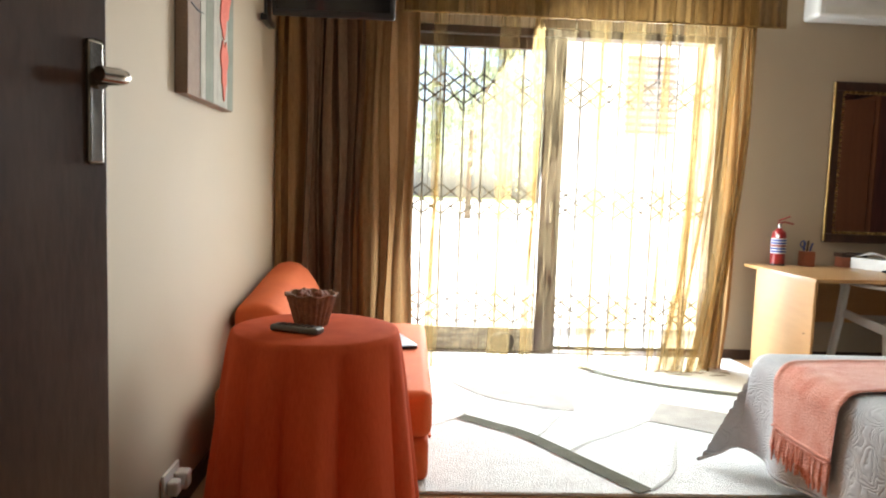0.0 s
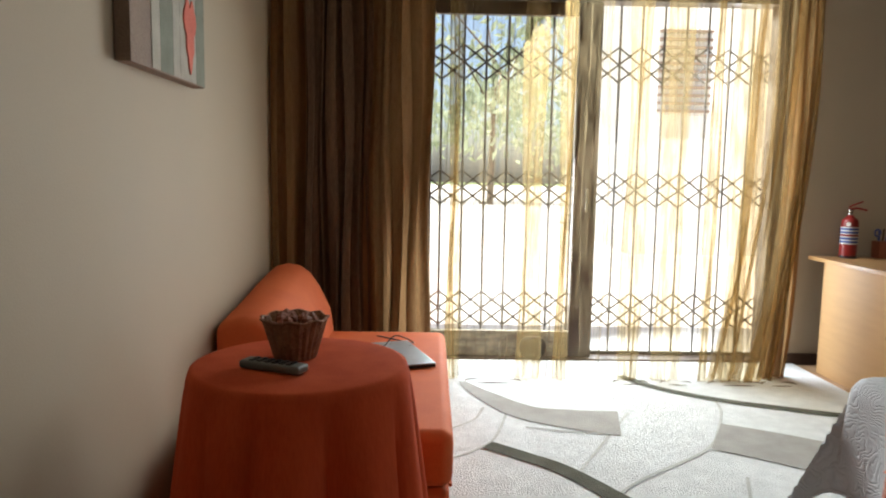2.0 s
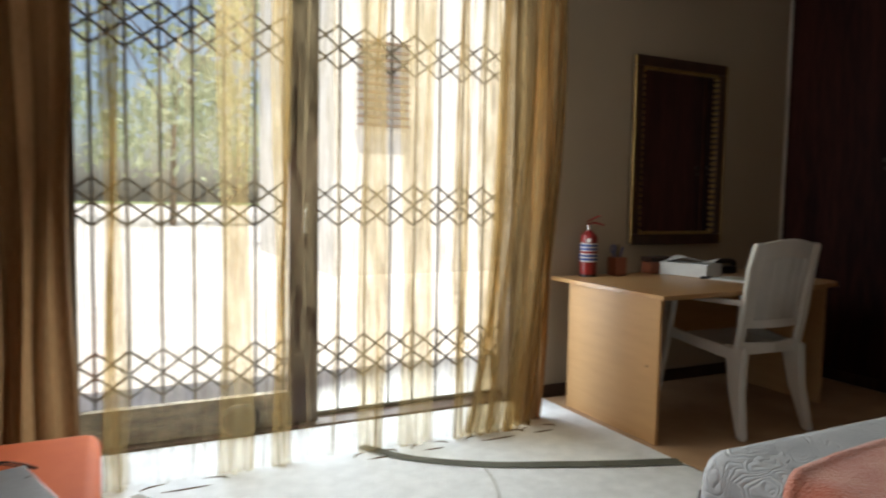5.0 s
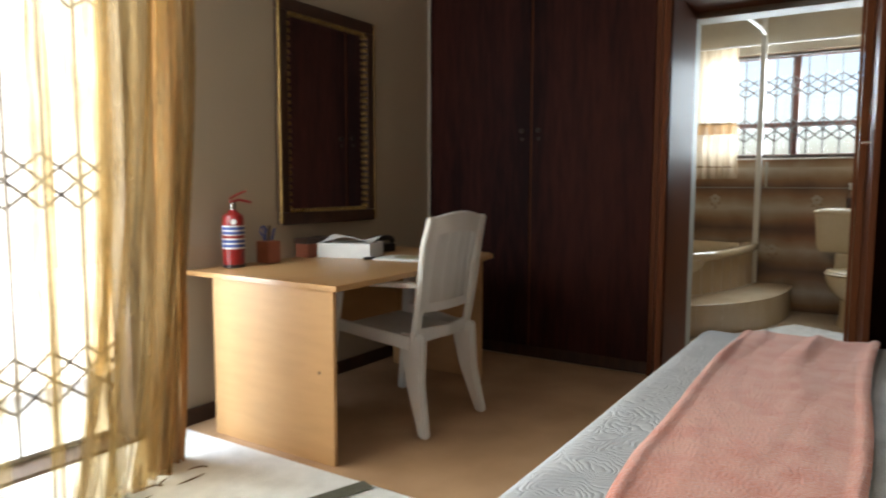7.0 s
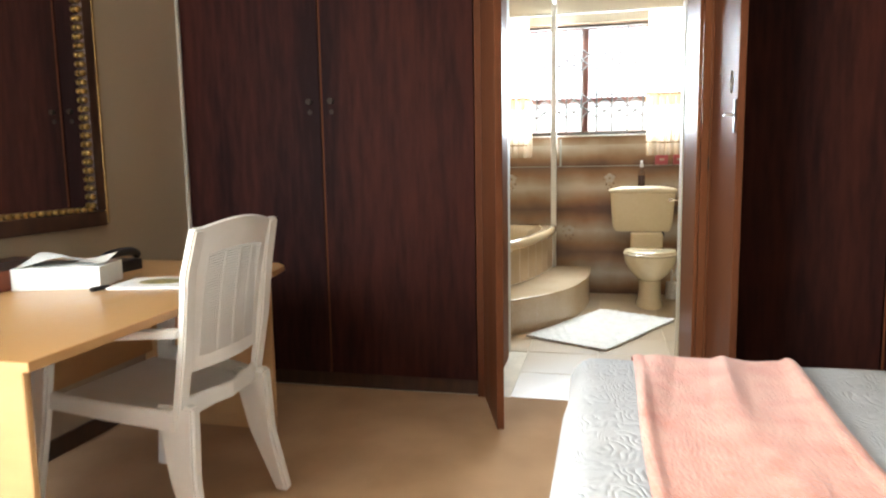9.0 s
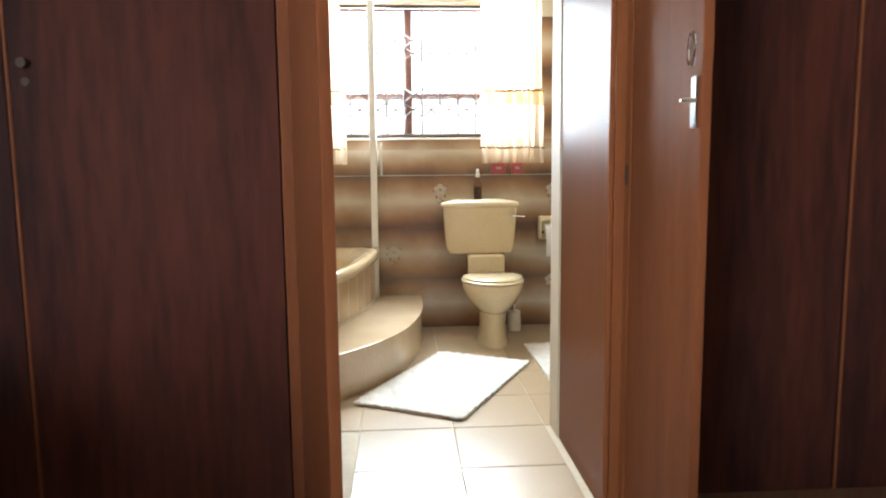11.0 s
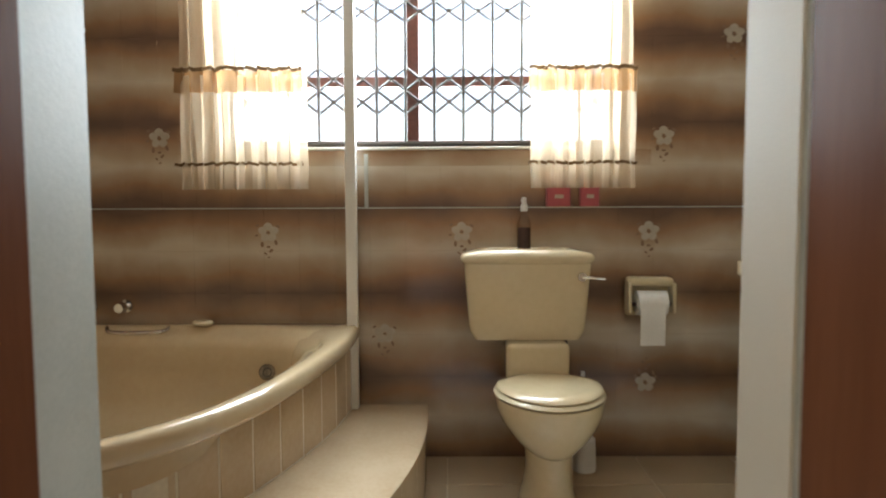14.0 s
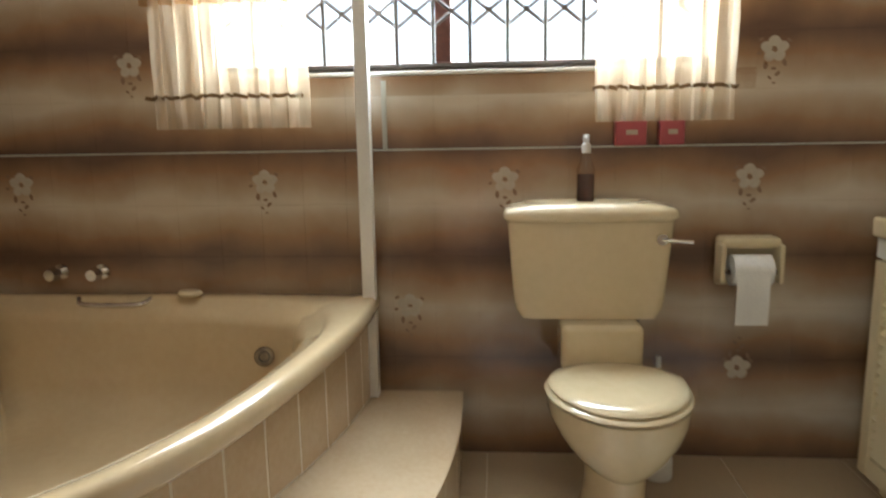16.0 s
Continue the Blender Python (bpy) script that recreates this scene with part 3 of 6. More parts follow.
def drape(path, z0, z1, folds, amp, seed, nv=14, flare=0.0, lean=0.0, nu=None, zwave=0.0, power=1.5):
    """Hanging cloth along a plan line, gathered into uneven folds."""
    line = smooth_line([(x, y, 0) for x, y in path], 10)
    cum = [0.0]
    for a, b in zip(line, line[1:]):
        cum.append(cum[-1] + (b - a).length)
    rnd = random.Random(seed)
    ph = [rnd.random() * 6.28 for _ in range(6)]

    def fn(u, v):
        s = u * cum[-1]
        i = min(max(k for k in range(len(cum)) if cum[k] <= s + 1e-9), len(line) - 2)
        f = (s - cum[i]) / max(1e-6, cum[i + 1] - cum[i])
        p = line[i].lerp(line[i + 1], f)
        d = (line[i + 1] - line[i]).normalized()
        nrm = Vector((d.y, -d.x, 0))
        w = 2 * math.pi * folds * u
        low = 1 - v
        off = amp * (math.sin(w + ph[0] + 0.5 * math.sin(w * 0.37 + ph[1])) + 0.4 * math.sin(2.3 * w + ph[2] + 1.3 * low)) * (0.75 + 0.35 * low)
        along = 0.5 * amp * math.sin(1.7 * w + ph[3]) + 0.0046 * (z1 - z0) * math.sin(9 * low + ph[4] + w * 0.3)
        q = p + nrm * (off + flare * low * low) + d * along
        return (q.x + lean * low ** power, q.y, z0 + (z1 - z0) * v + zwave * math.sin(1.9 * w + ph[5]))
    return sheet(fn, nu or int(folds * 10), nv)


def curtains():
    t = thing("dark_curtain", (-0.4, 4.2, 0), "dark brown striped curtain gathered beside the garden door", "curtain")
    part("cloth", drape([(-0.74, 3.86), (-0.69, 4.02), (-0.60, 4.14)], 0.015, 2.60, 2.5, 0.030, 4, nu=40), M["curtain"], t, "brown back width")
    # light and shade across the widths are set by two browns
    part("cloth", drape([(-0.62, 4.10), (-0.46, 4.22), (-0.28, 4.28)], 0.015, 2.60, 5, 0.036, 3, nu=70), M["curtain_shaded"], t)
    part("cloth", drape([(-0.31, 4.25), (-0.12, 4.26), (0.06, 4.26)], 0.015, 2.60, 4, 0.036, 5, nu=60), M["curtain"], t, "outer width in a lighter brown for the light on it")
    t = thing("brown_curtain", (2.2, 4.3, 0), "brown curtain drawn to the side of the garden door", "curtain")
    part("cloth", drape([(2.10, 4.33), (2.17, 4.36), (2.25, 4.36)], 0.015, 2.60, 3, 0.024, 8, flare=0.03, lean=-0.11, power=2.0, nu=60), M["curtain"], t)
    t = thing("sheer_curtain", (1.1, 4.26, 0), "thin gold sheer curtain hanging over the garden door", "curtain")
    part("sheer_width", drape([(0.05, 4.26), (0.6, 4.25), (1.05, 4.27)], 0.012, 2.60, 13, 0.022, 11), M["sheer"], t)
    part("sheer_width", drape([(1.02, 4.28), (1.5, 4.25), (2.02, 4.28)], 0.012, 2.60, 14, 0.024, 13), M["sheer"], t)
    for k, (x, w) in enumerate([(0.18, 0.03), (0.62, 0.06), (0.80, 0.03), (1.19, 0.06), (1.40, 0.07), (1.62, 0.03), (1.78, 0.06)]):
        part("gathered_fold", drape([(x - w, 4.235), (x, 4.215), (x + w, 4.235)], 0.012, 2.60, 2.5, 0.012, 20 + k, nu=26), M["sheer_fold"], t)
    part("gathered_edge", drape([(1.84, 4.24), (2.02, 4.22), (2.20, 4.26)], 0.012, 2.60, 5.5, 0.026, 31, lean=-0.17, power=3.0, nu=60), M["sheer_thick"], t, "bunched gold sheer edge")
    for k, (x, w) in enumerate([(0.42, 0.16), (1.20, 0.10), (1.46, 0.09), (1.80, 0.16), (2.05, 0.10)]):
        pts = [(x + w * math.cos(a), 4.20 + 0.045 * math.sin(a * 1.0) - 0.02, 0.014 + 0.004 * math.sin(3 * a)) for a in [i * 0.42 for i in range(14)]]
        part("hem_loop", tube(pts, 0.0035, 6), M["ribbon"], t, "loose hem on the rug")
    t = thing("valance", (1.1, 4.2, 2.24), "gathered brown fabric valance above the garden door", "valance")
    part("cloth", drape([(-0.05, 4.18), (1.1, 4.17), (2.34, 4.18)], 2.235, 2.63, 30, 0.018, 17, nv=4), M["valance"], t)
    part("trim", tube([(-0.05, 4.165, 2.232), (2.34, 4.165, 2.232)], 0.006, 6), M["gold"], t, "pale braid along the hem")
    part("rail", tube([(-0.74, 4.28, 2.62), (2.36, 4.28, 2.62)], 0.014, 8), M["darkwood"], t)


curtains()

# ---------------------------------------------------------------- bedroom fittings


def wardrobe(name, y0, y1, seams, label):
    t = thing(name, ((FRONT + DIVIDE) / 2, (y0 + y1) / 2, 0), label, "wardrobe", "built-in wardrobes")
    part("body", box(FRONT + 0.022, DIVIDE - 0.003, y0, y1, 0.075, CEIL - 0.004), M["wardrobe"], t)
    part("plinth", box(FRONT + 0.03, DIVIDE - 0.01, y0 + 0.004, y1 - 0.004, 0.001, 0.073), M["darkwood"], t)
    ys = [y0, *seams, y1]
    for i, (a, b) in enumerate(zip(ys, ys[1:])):
        d = part("door", box(FRONT, FRONT + 0.019, a + 0.003, b - 0.003, 0.08, CEIL - 0.012, bevel=0.002), M["wardrobe"], t)
        if i < len(ys) - 2:
            part("edge_bead", box(FRONT - 0.005, FRONT - 0.0005, b - 0.012, b - 0.003, 0.08, CEIL - 0.012, bevel=0.0015), M["leaf_veneer"], d, "slim lighter closing bead")
        hy = b - 0.055 if i % 2 == 0 else a + 0.055
        part("knob", rod((FRONT - 0.001, hy, 1.41), (FRONT - 0.02, hy, 1.41), 0.014, 12), M["bronze"], d, "small dark round knob")
        part("backplate", rod((FRONT - 0.001, hy, 1.36), (FRONT - 0.004, hy, 1.36), 0.012, 10), M["bronze"], d)


wardrobe("wardrobe", 3.17, NORTH - 0.012, [3.915], "dark red-brown built-in wardrobe with flat veneer doors")
wardrobe("wardrobe", -1.49, 2.14, [-0.75, 0.0, 0.735, 1.47], "long dark built-in wardrobe with flat veneer doors")
structure("trim_corner", box(FRONT - 0.012, FRONT + 0.02, NORTH - 0.011, NORTH - 0.001, 0.0, CEIL), M["white"], "pale filler strip beside the wardrobe", "trim")


def panel(name, p, q, th, z0, z1, material, parent, label="", bevel=0.003):
    """An upright board from plan point p to q."""
    d = Vector((q[0] - p[0], q[1] - p[1], 0))
    m = Matrix.Translation((p[0], p[1], 0)) @ Matrix.Rotation(math.atan2(d.y, d.x), 4, 'Z')
    return part(name, box(0, d.length, -th / 2, th / 2, z0, z1, bevel=bevel, m=m), material, parent, label)


def closet_doors():
    t = thing("closet_door", (FRONT, 3.15, 0), "open dark veneer door leaf beside the bathroom passage", "door", "passage doors")
    leaf = panel("leaf", (FRONT - 0.022, 3.118), (3.930, 2.994), 0.030, 0.02, 2.13, M["leaf_veneer"], t)
    for z in (0.25, 1.05, 1.9):
        part("hinge", rod((FRONT - 0.014, 3.106, z), (FRONT - 0.014, 3.106, z + 0.07), 0.006, 8), M["black"], t)
    t = thing("closet_door", (FRONT, 2.15, 0), "open red-brown door leaf with a key in its lock", "door", "passage doors")
    leaf = panel("leaf", (FRONT - 0.012, 2.148), (3.93, 2.118), 0.026, 0.02, 2.13, M["leaf_veneer"], t)
    part("edge_strip", box(FRONT - 0.045, FRONT - 0.002, 2.160, 2.166, 0.02, 2.13, bevel=0.002), M["lining"], t, "reddish hinge-side edge strip")
    part("latch", box(FRONT - 0.030, FRONT - 0.012, 2.1662, 2.1695, 1.058, 1.116, bevel=0.001), M["bronze"], t, "black metal catch")
    part("lock_plate", box(3.945, 3.975, 2.134, 2.138, 1.20, 1.32, bevel=0.001), M["black"], leaf)
    part("key", box(3.94, 3.952, 2.138, 2.175, 1.258, 1.268, bevel=0.002), M["chrome"], leaf, "small steel key")
    ring = [(3.948 + 0.02 * math.cos(a), 2.150, 1.38 + 0.04 * math.sin(a)) for a in [i * 0.4 for i in range(17)]]
    part("pull_ring", tube(ring, 0.003, 6), M["chrome"], leaf, "thin metal ring pull")


closet_doors()


def passage():
    """Veneered sides and white frame of the short passage to the bathroom."""
    structure("trim_passage_south", box(FRONT + 0.003, DIVIDE - 0.014, 2.143, 2.196, 0.002, 2.18, bevel=0.002), M["lining"], "glossy red-brown veneer passage lining", "trim")
    structure("trim_passage_north", box(FRONT + 0.034, DIVIDE - 0.014, 3.112, 3.168, 0.002, 2.18, bevel=0.002), M["lining"], "glossy red-brown veneer passage lining", "trim")
    # added board whose dark tone stands for the shaded gap at the hinge
    structure("trim_hinge_gap_north", box(FRONT - 0.008, FRONT + 0.031, 3.080, 3.168, 0.002, 2.18, bevel=0.004), M["leaf_veneer"], "dark red-brown board added for the shaded hinge gap", "trim")
    structure("trim_stile_south", box(FRONT + 0.0, FRONT + 0.030, 2.198, 2.214, 0.002, 2.18, bevel=0.003), M["lining"], "slim red-brown stop bead of the passage", "trim")
    structure("trim_passage_top", box(FRONT + 0.032, DIVIDE - 0.002, 2.198, 3.110, 2.14, 2.18, bevel=0.002), M["lining"], "red-brown veneer passage ceiling", "trim")
    structure("trim_passage_head", box(FRONT + 0.001, FRONT + 0.04, 2.143, 3.168, 2.182, CEIL - 0.003), M["wardrobe"], "dark veneer panel over the passage", "trim")
    d = tagged(new("door_1"), "white painted wooden door frame", "door frame", kind=S)
    d.location = (DIVIDE, 2.66, 0)
    bpy.context.view_layer.update()
    part("jamb", box(DIVIDE - 0.012, INNER + 0.012, DOOR_S - 0.030, DOOR_S - 0.004, 0.001, 2.10, bevel=0.003), M["jamb"], d)
    part("jamb", box(DIVIDE - 0.012, INNER + 0.002, DOOR_N - 0.016, DOOR_N + 0.012, 0.001, 2.10, bevel=0.003), M["jamb"], d)
    part("head", box(DIVIDE - 0.012, INNER + 0.012, DOOR_S - 0.016, DOOR_N + 0.016, 2.102, 2.125, bevel=0.003), M["jamb"], d)


passage()


def entry_door():
    t = thing("door", (-0.62, 0.7, 0), "dark wooden entrance door standing open against the wall", "door")
    p, q = (-0.735, 0.30), (-0.488, 1.045)
    leaf = panel("leaf", p, q, 0.040, 0.012, 2.05, M["doorface"], t)
    d = (Vector((*q, 0)) - Vector((*p, 0))).normalized()
    nrm = Vector((d.y, -d.x, 0))
    base = Vector((*q, 0)) - d * 0.030 + nrm * 0.021
    m = Matrix.Translation(base) @ Matrix.Rotation(math.atan2(d.y, d.x), 4, 'Z')
    part("escutcheon", box(-0.017, 0.017, -0.007, 0.0, 1.172, 1.365, bevel=0.006, seg=3, m=m), M["worn_steel"], leaf, "long worn steel backplate")
    h = tube([m @ Vector(v) for v in ((0, -0.005, 1.305), (0, -0.050, 1.305), (-0.008, -0.062, 1.305), (-0.025, -0.066, 1.304), (-0.058, -0.064, 1.302))], 0.0115, 12)
    join(h, tube([m @ Vector((0, -0.006, 1.305)), m @ Vector((0, -0.016, 1.305))], 0.0165, 14))
    part("lever_handle", h, M["worn_steel"], leaf, "steel lever handle")


entry_door()


def mirror():
    x0, x1, z0, z1, y = 2.979, 3.733, 0.874, 2.005, 4.655
    t = thing("wall_mirror", ((x0 + x1) / 2, y, z0), "tall wall mirror in a dark and gilt frame", "mirror")
    part("glass", box(x0 + 0.06, x1 - 0.06, y - 0.012, y - 0.004, z0 + 0.06, z1 - 0.06), M["mirror"], t)
    for a in ((x0, x1, z0, z0 + 0.062), (x0, x1, z1 - 0.062, z1), (x0, x0 + 0.062, z0 + 0.063, z1 - 0.063), (x1 - 0.062, x1, z0 + 0.063, z1 - 0.063)):
        part("frame_side", box(a[0], a[1], y - 0.035, y, a[2], a[3], bevel=0.008), M["darkwood"], t)
    for k, (p, q) in enumerate((((x0 + .07, z0 + .07), (x1 - .07, z0 + .07)), ((x1 - .07, z0 + .07), (x1 - .07, z1 - .07)), ((x1 - .07, z1 - .07), (x0 + .07, z1 - .07)), ((x0 + .07, z1 - .07), (x0 + .07, z0 + .07)))):
        b = bmesh.new()
        n = int((Vector(q) - Vector(p)).length / 0.035)
        for i in range(n):
            c = Vector(p).lerp(Vector(q), (i + 0.5) / n)
            bmesh.ops.create_icosphere(b, subdivisions=1, radius=0.014, matrix=Matrix.Translation((c.x, y - 0.022, c.y)))
        tagged(part("gilt_beading", b, M["gold"], t, "row of gilt beads", smooth=60), kind="stuff")
    for xx in (x0 + 0.004, x1 - 0.004):
        part("gilt_edge", tube([(xx, y - 0.03, z0 + 0.01), (xx, y - 0.03, z1 - 0.01)], 0.009, 6), M["gold"], t, "gilt outer edge")


mirror()


def desk():
    x0, x1, y0, y1, h = 2.424, 3.93, 3.77, 4.64, 0.705
    t = thing("desk", ((x0 + x1) / 2, (y0 + y1) / 2, 0), "light beech laminate desk against the wall", "desk")
    part("desktop", prism([(x0, y0), (3.45, y0 + 0.03), (3.80, y0 + 0.09), (3.87, y0 + 0.15), (3.89, y0 + 0.25), (3.89, y1), (x0, y1)], h - 0.022, h, bevel=0.003), M["beech_top"], t)
    part("side_panel", box(x0 + 0.010, x0 + 0.028, y0 + 0.026, y1 - 0.16, 0.002, h - 0.024, bevel=0.002), M["beech"], t)
    part("side_panel", box(3.795, 3.813, y0 + 0.16, y1 - 0.10, 0.002, h - 0.024, bevel=0.002), M["beech"], t)
    part("back_panel", box(x0 + 0.05, 3.793, y1 - 0.14, y1 - 0.122, 0.32, h - 0.024, bevel=0.002), M["beech"], t)
    part("cap", rod((x0 + 0.011, y0 + 0.1, 0.36), (x0 + 0.0085, y0 + 0.1, 0.36), 0.006, 10), M["darkwood"], t)


desk()


def chair(cx, cy, turn):
    """White moulded garden chair; its back towards -y before the turn."""
    t = thing("plastic_chair", (cx, cy, 0), "white moulded plastic armchair pushed up to the desk", "chair")
    R = Matrix.Translation((cx, cy, 0)) @ Matrix.Rotation(radians(turn), 4, 'Z')

    def put(name, b, label=""):
        bmesh.ops.transform(b, matrix=R, verts=b.verts)
        part(name, b, M["plastic"], t, label)

    def slab(pts, w0, w1, th):
        """A strap through 3D points, with widths across."""
        b = bmesh.new()
        rows = []
        k = len(pts)
        for i, (p, ax) in enumerate(pts):
            w = w0 + (w1 - w0) * i / (k - 1)
            p, ax = Vector(p), Vector(ax).normalized()
            d = (Vector(pts[min(i + 1, k - 1)][0]) - Vector(pts[max(i - 1, 0)][0])).normalized()
            nn = d.cross(ax).normalized()
            rows.append([b.verts.new(p + ax * (sx * w / 2) + nn * (sy * th / 2)) for sx, sy in ((-1, -1), (1, -1), (1, 1), (-1, 1))])
        for a, c in zip(rows, rows[1:]):
            for j in range(4):
                b.faces.new((a[j], a[(j + 1) % 4], c[(j + 1) % 4], c[j]))
        b.faces.new(rows[0][::-1])
        b.faces.new(rows[-1])
        bmesh.ops.recalc_face_normals(b, faces=b.faces)
        bmesh.ops.bevel(b, geom=b.edges[:], offset=th * 0.22, segments=2, affect='EDGES')
        return b
    # seat
    put("seat", sheet(lambda u, v: ((u - 0.5) * (0.52 - 0.10 * (1 - v)), -0.20 + 0.47 * v, 0.425 - 0.03 * math.sin(math.pi * u) * math.sin(math.pi * min(1, v * 1.1)) - 0.02 * (1 - v)), 12, 12, thick=0.008))
    # legs
    for sx in (-1, 1):
        put("rear_leg", slab([((sx * 0.19, -0.175, 0.44), (0, 1, 0)), ((sx * 0.205, -0.20, 0.22), (0, 1, 0)), ((sx * 0.223, -0.262, 0.0), (0, 1, 0))], 0.130, 0.046, 0.042))
        put("front_leg", slab([((sx * 0.262, 0.205, 0.63), (0, 1, 0)), ((sx * 0.272, 0.228, 0.40), (0, 1, 0)), ((sx * 0.300, 0.285, 0.0), (0, 1, 0))], 0.066, 0.050, 0.034))
        put("arm", slab([((sx * 0.21, -0.225, 0.655), (1, 0, 0)), ((sx * 0.265, -0.05, 0.655), (1, 0, 0)), ((sx * 0.28, 0.14, 0.655), (1, 0, 0)), ((sx * 0.265, 0.225, 0.63), (1, 0, 0))], 0.045, 0.055, 0.022))
        put("side_rail", slab([((sx * 0.215, -0.18, 0.40), (0, 0, 1)), ((sx * 0.245, 0.02, 0.425), (0, 0, 1)), ((sx * 0.268, 0.25, 0.455), (0, 0, 1))], 0.06, 0.05, 0.02))
        put("back_post", slab([((sx * 0.195, -0.185, 0.40), (1, 0, 0)), ((sx * 0.200, -0.225, 0.62), (1, 0, 0)), ((sx * 0.202, -0.25, 0.82), (1, 0, 0)), ((sx * 0.190, -0.28, 0.945), (1, 0, 0))], 0.045, 0.05, 0.026))

    def back(u, v):
        w = 0.385 - 0.005 * v
        return ((u - 0.5) * w, -0.205 - 0.035 * v - 0.042 * v * v - 0.03 * math.sin(math.pi * u), 0.53 + 0.41 * v + 0.025 * v * math.sin(math.pi * u))
    frame_b = sheet(lambda u, v: back(u, 0.80 + 0.2 * v), 14, 4, thick=0.012)
    put("top_rail", frame_b)
    put("lower_rail", sheet(lambda u, v: back(u, 0.10 * v), 14, 2, thick=0.012))
    for a in (0.07, 0.93):
        put("back_band", sheet(lambda u, v: back(a - 0.07 + 0.14 * u, 0.10 + 0.70 * v), 3, 10, thick=0.013))
    for k in range(38):
        v0 = 0.106 + k * 0.0183
        put("back_slat", sheet(lambda u, v: back(0.14 + 0.72 * u, v0 + 0.0125 * v), 8, 1, thick=0.008))
    for a in (0.32, 0.50, 0.68):
        put("back_bar", sheet(lambda u, v: back(a - 0.005 + 0.010 * u, 0.10 + 0.70 * v), 1, 8, thick=0.007))
    put("lumbar_rail", slab([((-0.19, -0.19, 0.435), (0, 0, 1)), ((0, -0.225, 0.43), (0, 0, 1)), ((0.19, -0.19, 0.435), (0, 0, 1))], 0.05, 0.05, 0.02))


chair(3.108, 3.93, -3)

# ---------------------------------------------------------------- bed
BX0, BX1, BY0, BY1, BTOP = 1.54, 3.30, 0.68, 2.61, 0.52


def hang(x0, x1, y0, y1, top, over, nx, ny, wave=0.018, lift=0.0, sides=(1, 1, 1, 1), rnd=0.07):
    """Cloth laid over a block: flat on top, rounded over the edges, hanging at the sides."""
    ax0, ax1 = x0 - over * sides[0], x1 + over * sides[1]
    ay0, ay1 = y0 - over * sides[2], y1 + over * sides[3]

    def edge(c, lo, hi):
        if c < lo:
            return lo, c - lo
        if c > hi:
            return hi, c - hi
        return c, 0.0

    def fn(u, v):
        a, b = ax0 + (ax1 - ax0) * u, ay0 + (ay1 - ay0) * v
        px, ea = edge(a, x0, x1)
        py, eb = edge(b, y0, y1)
        e = max(abs(ea), abs(eb))
        k = min(abs(ea), abs(eb))
        arc = min(e, rnd * 1.57) / rnd
        out = rnd * math.sin(arc) + 0.10 * max(0, e - rnd) ** 1.0 * 0.6
        drop = rnd * (1 - math.cos(arc)) + max(0, e - rnd * 1.57) + 0.26 * max(0, k - 0.15)
        g = a if abs(eb) > abs(ea) else b
        sag = wave * max(0, e - 0.05) / 0.4 * (1 - k / max(e, 1e-6)) * (math.sin(g * 15 + 1.3) + 0.25 * math.sin(g * 24))
        hy = max(math.hypot(ea, eb), 1e-6)
        dx = (0 if ea == 0 else math.copysign(1, ea)) * (out * abs(ea) / hy + 0.6 * max(0, k - 0.13)) if e else 0
        dy = (0 if eb == 0 else math.copysign(1, eb)) * out * abs(eb) / hy if e else 0
        if abs(eb) > abs(ea):
            dy += sag
        elif e:
            dx += sag
        z = top - drop + 0.004 * math.sin(a * 7) * math.sin(b * 6)
        return (px + dx, py + dy, z + lift)
    return sheet(fn, nx, ny)


def bed():
    t = thing("bed", ((BX0 + BX1) / 2, (BY0 + BY1) / 2, 0), "wide made bed with a beige base", "bed")
    part("base", box(BX0 + 0.05, BX1 - 0.05, BY0, BY1 - 0.05, 0.06, 0.29, bevel=0.02), M["bedbase"], t)
    part("mattress", box(BX0 + 0.03, BX1 - 0.03, BY0, BY1 - 0.03, 0.292, BTOP - 0.02, bevel=0.04, seg=3), M["paper"], t)
    for x in (BX0 + 0.15, BX1 - 0.15):
        for y in (BY0 + 0.15, BY1 - 0.2):
            part("foot", rod((x, y, 0), (x, y, 0.062), 0.028, 12), M["black"], t)
    part("headboard", box(BX0 - 0.02, BX1 + 0.02, BY0 - 0.07, BY0 - 0.005, 0.002, 1.05, bevel=0.012), M["darkwood"], t)
    t = thing("quilt", ((BX0 + BX1) / 2, (BY0 + BY1) / 2, BTOP), "pale grey quilted bedspread spread over the bed", "bedspread")
    q = hang(BX0, BX1, BY0 + 0.02, BY1, BTOP, 0.44, 90, 90, wave=0.03, sides=(1, 1, 0.0, 1))
    q.verts.ensure_lookup_table()
    rim = [q.verts[i * 91 + j].co.copy() for i, j in [(0, j) for j in range(0, 91, 2)] + [(i, 90) for i in range(2, 91, 2)] + [(90, j) for j in range(88, -1, -2)]]
    part("cloth", q, M["quilt"], t, smooth=60)
    part("hem", tube(rim, 0.007, 6), M["quilt"], t, "rounded quilted hem", smooth=60)


bed()


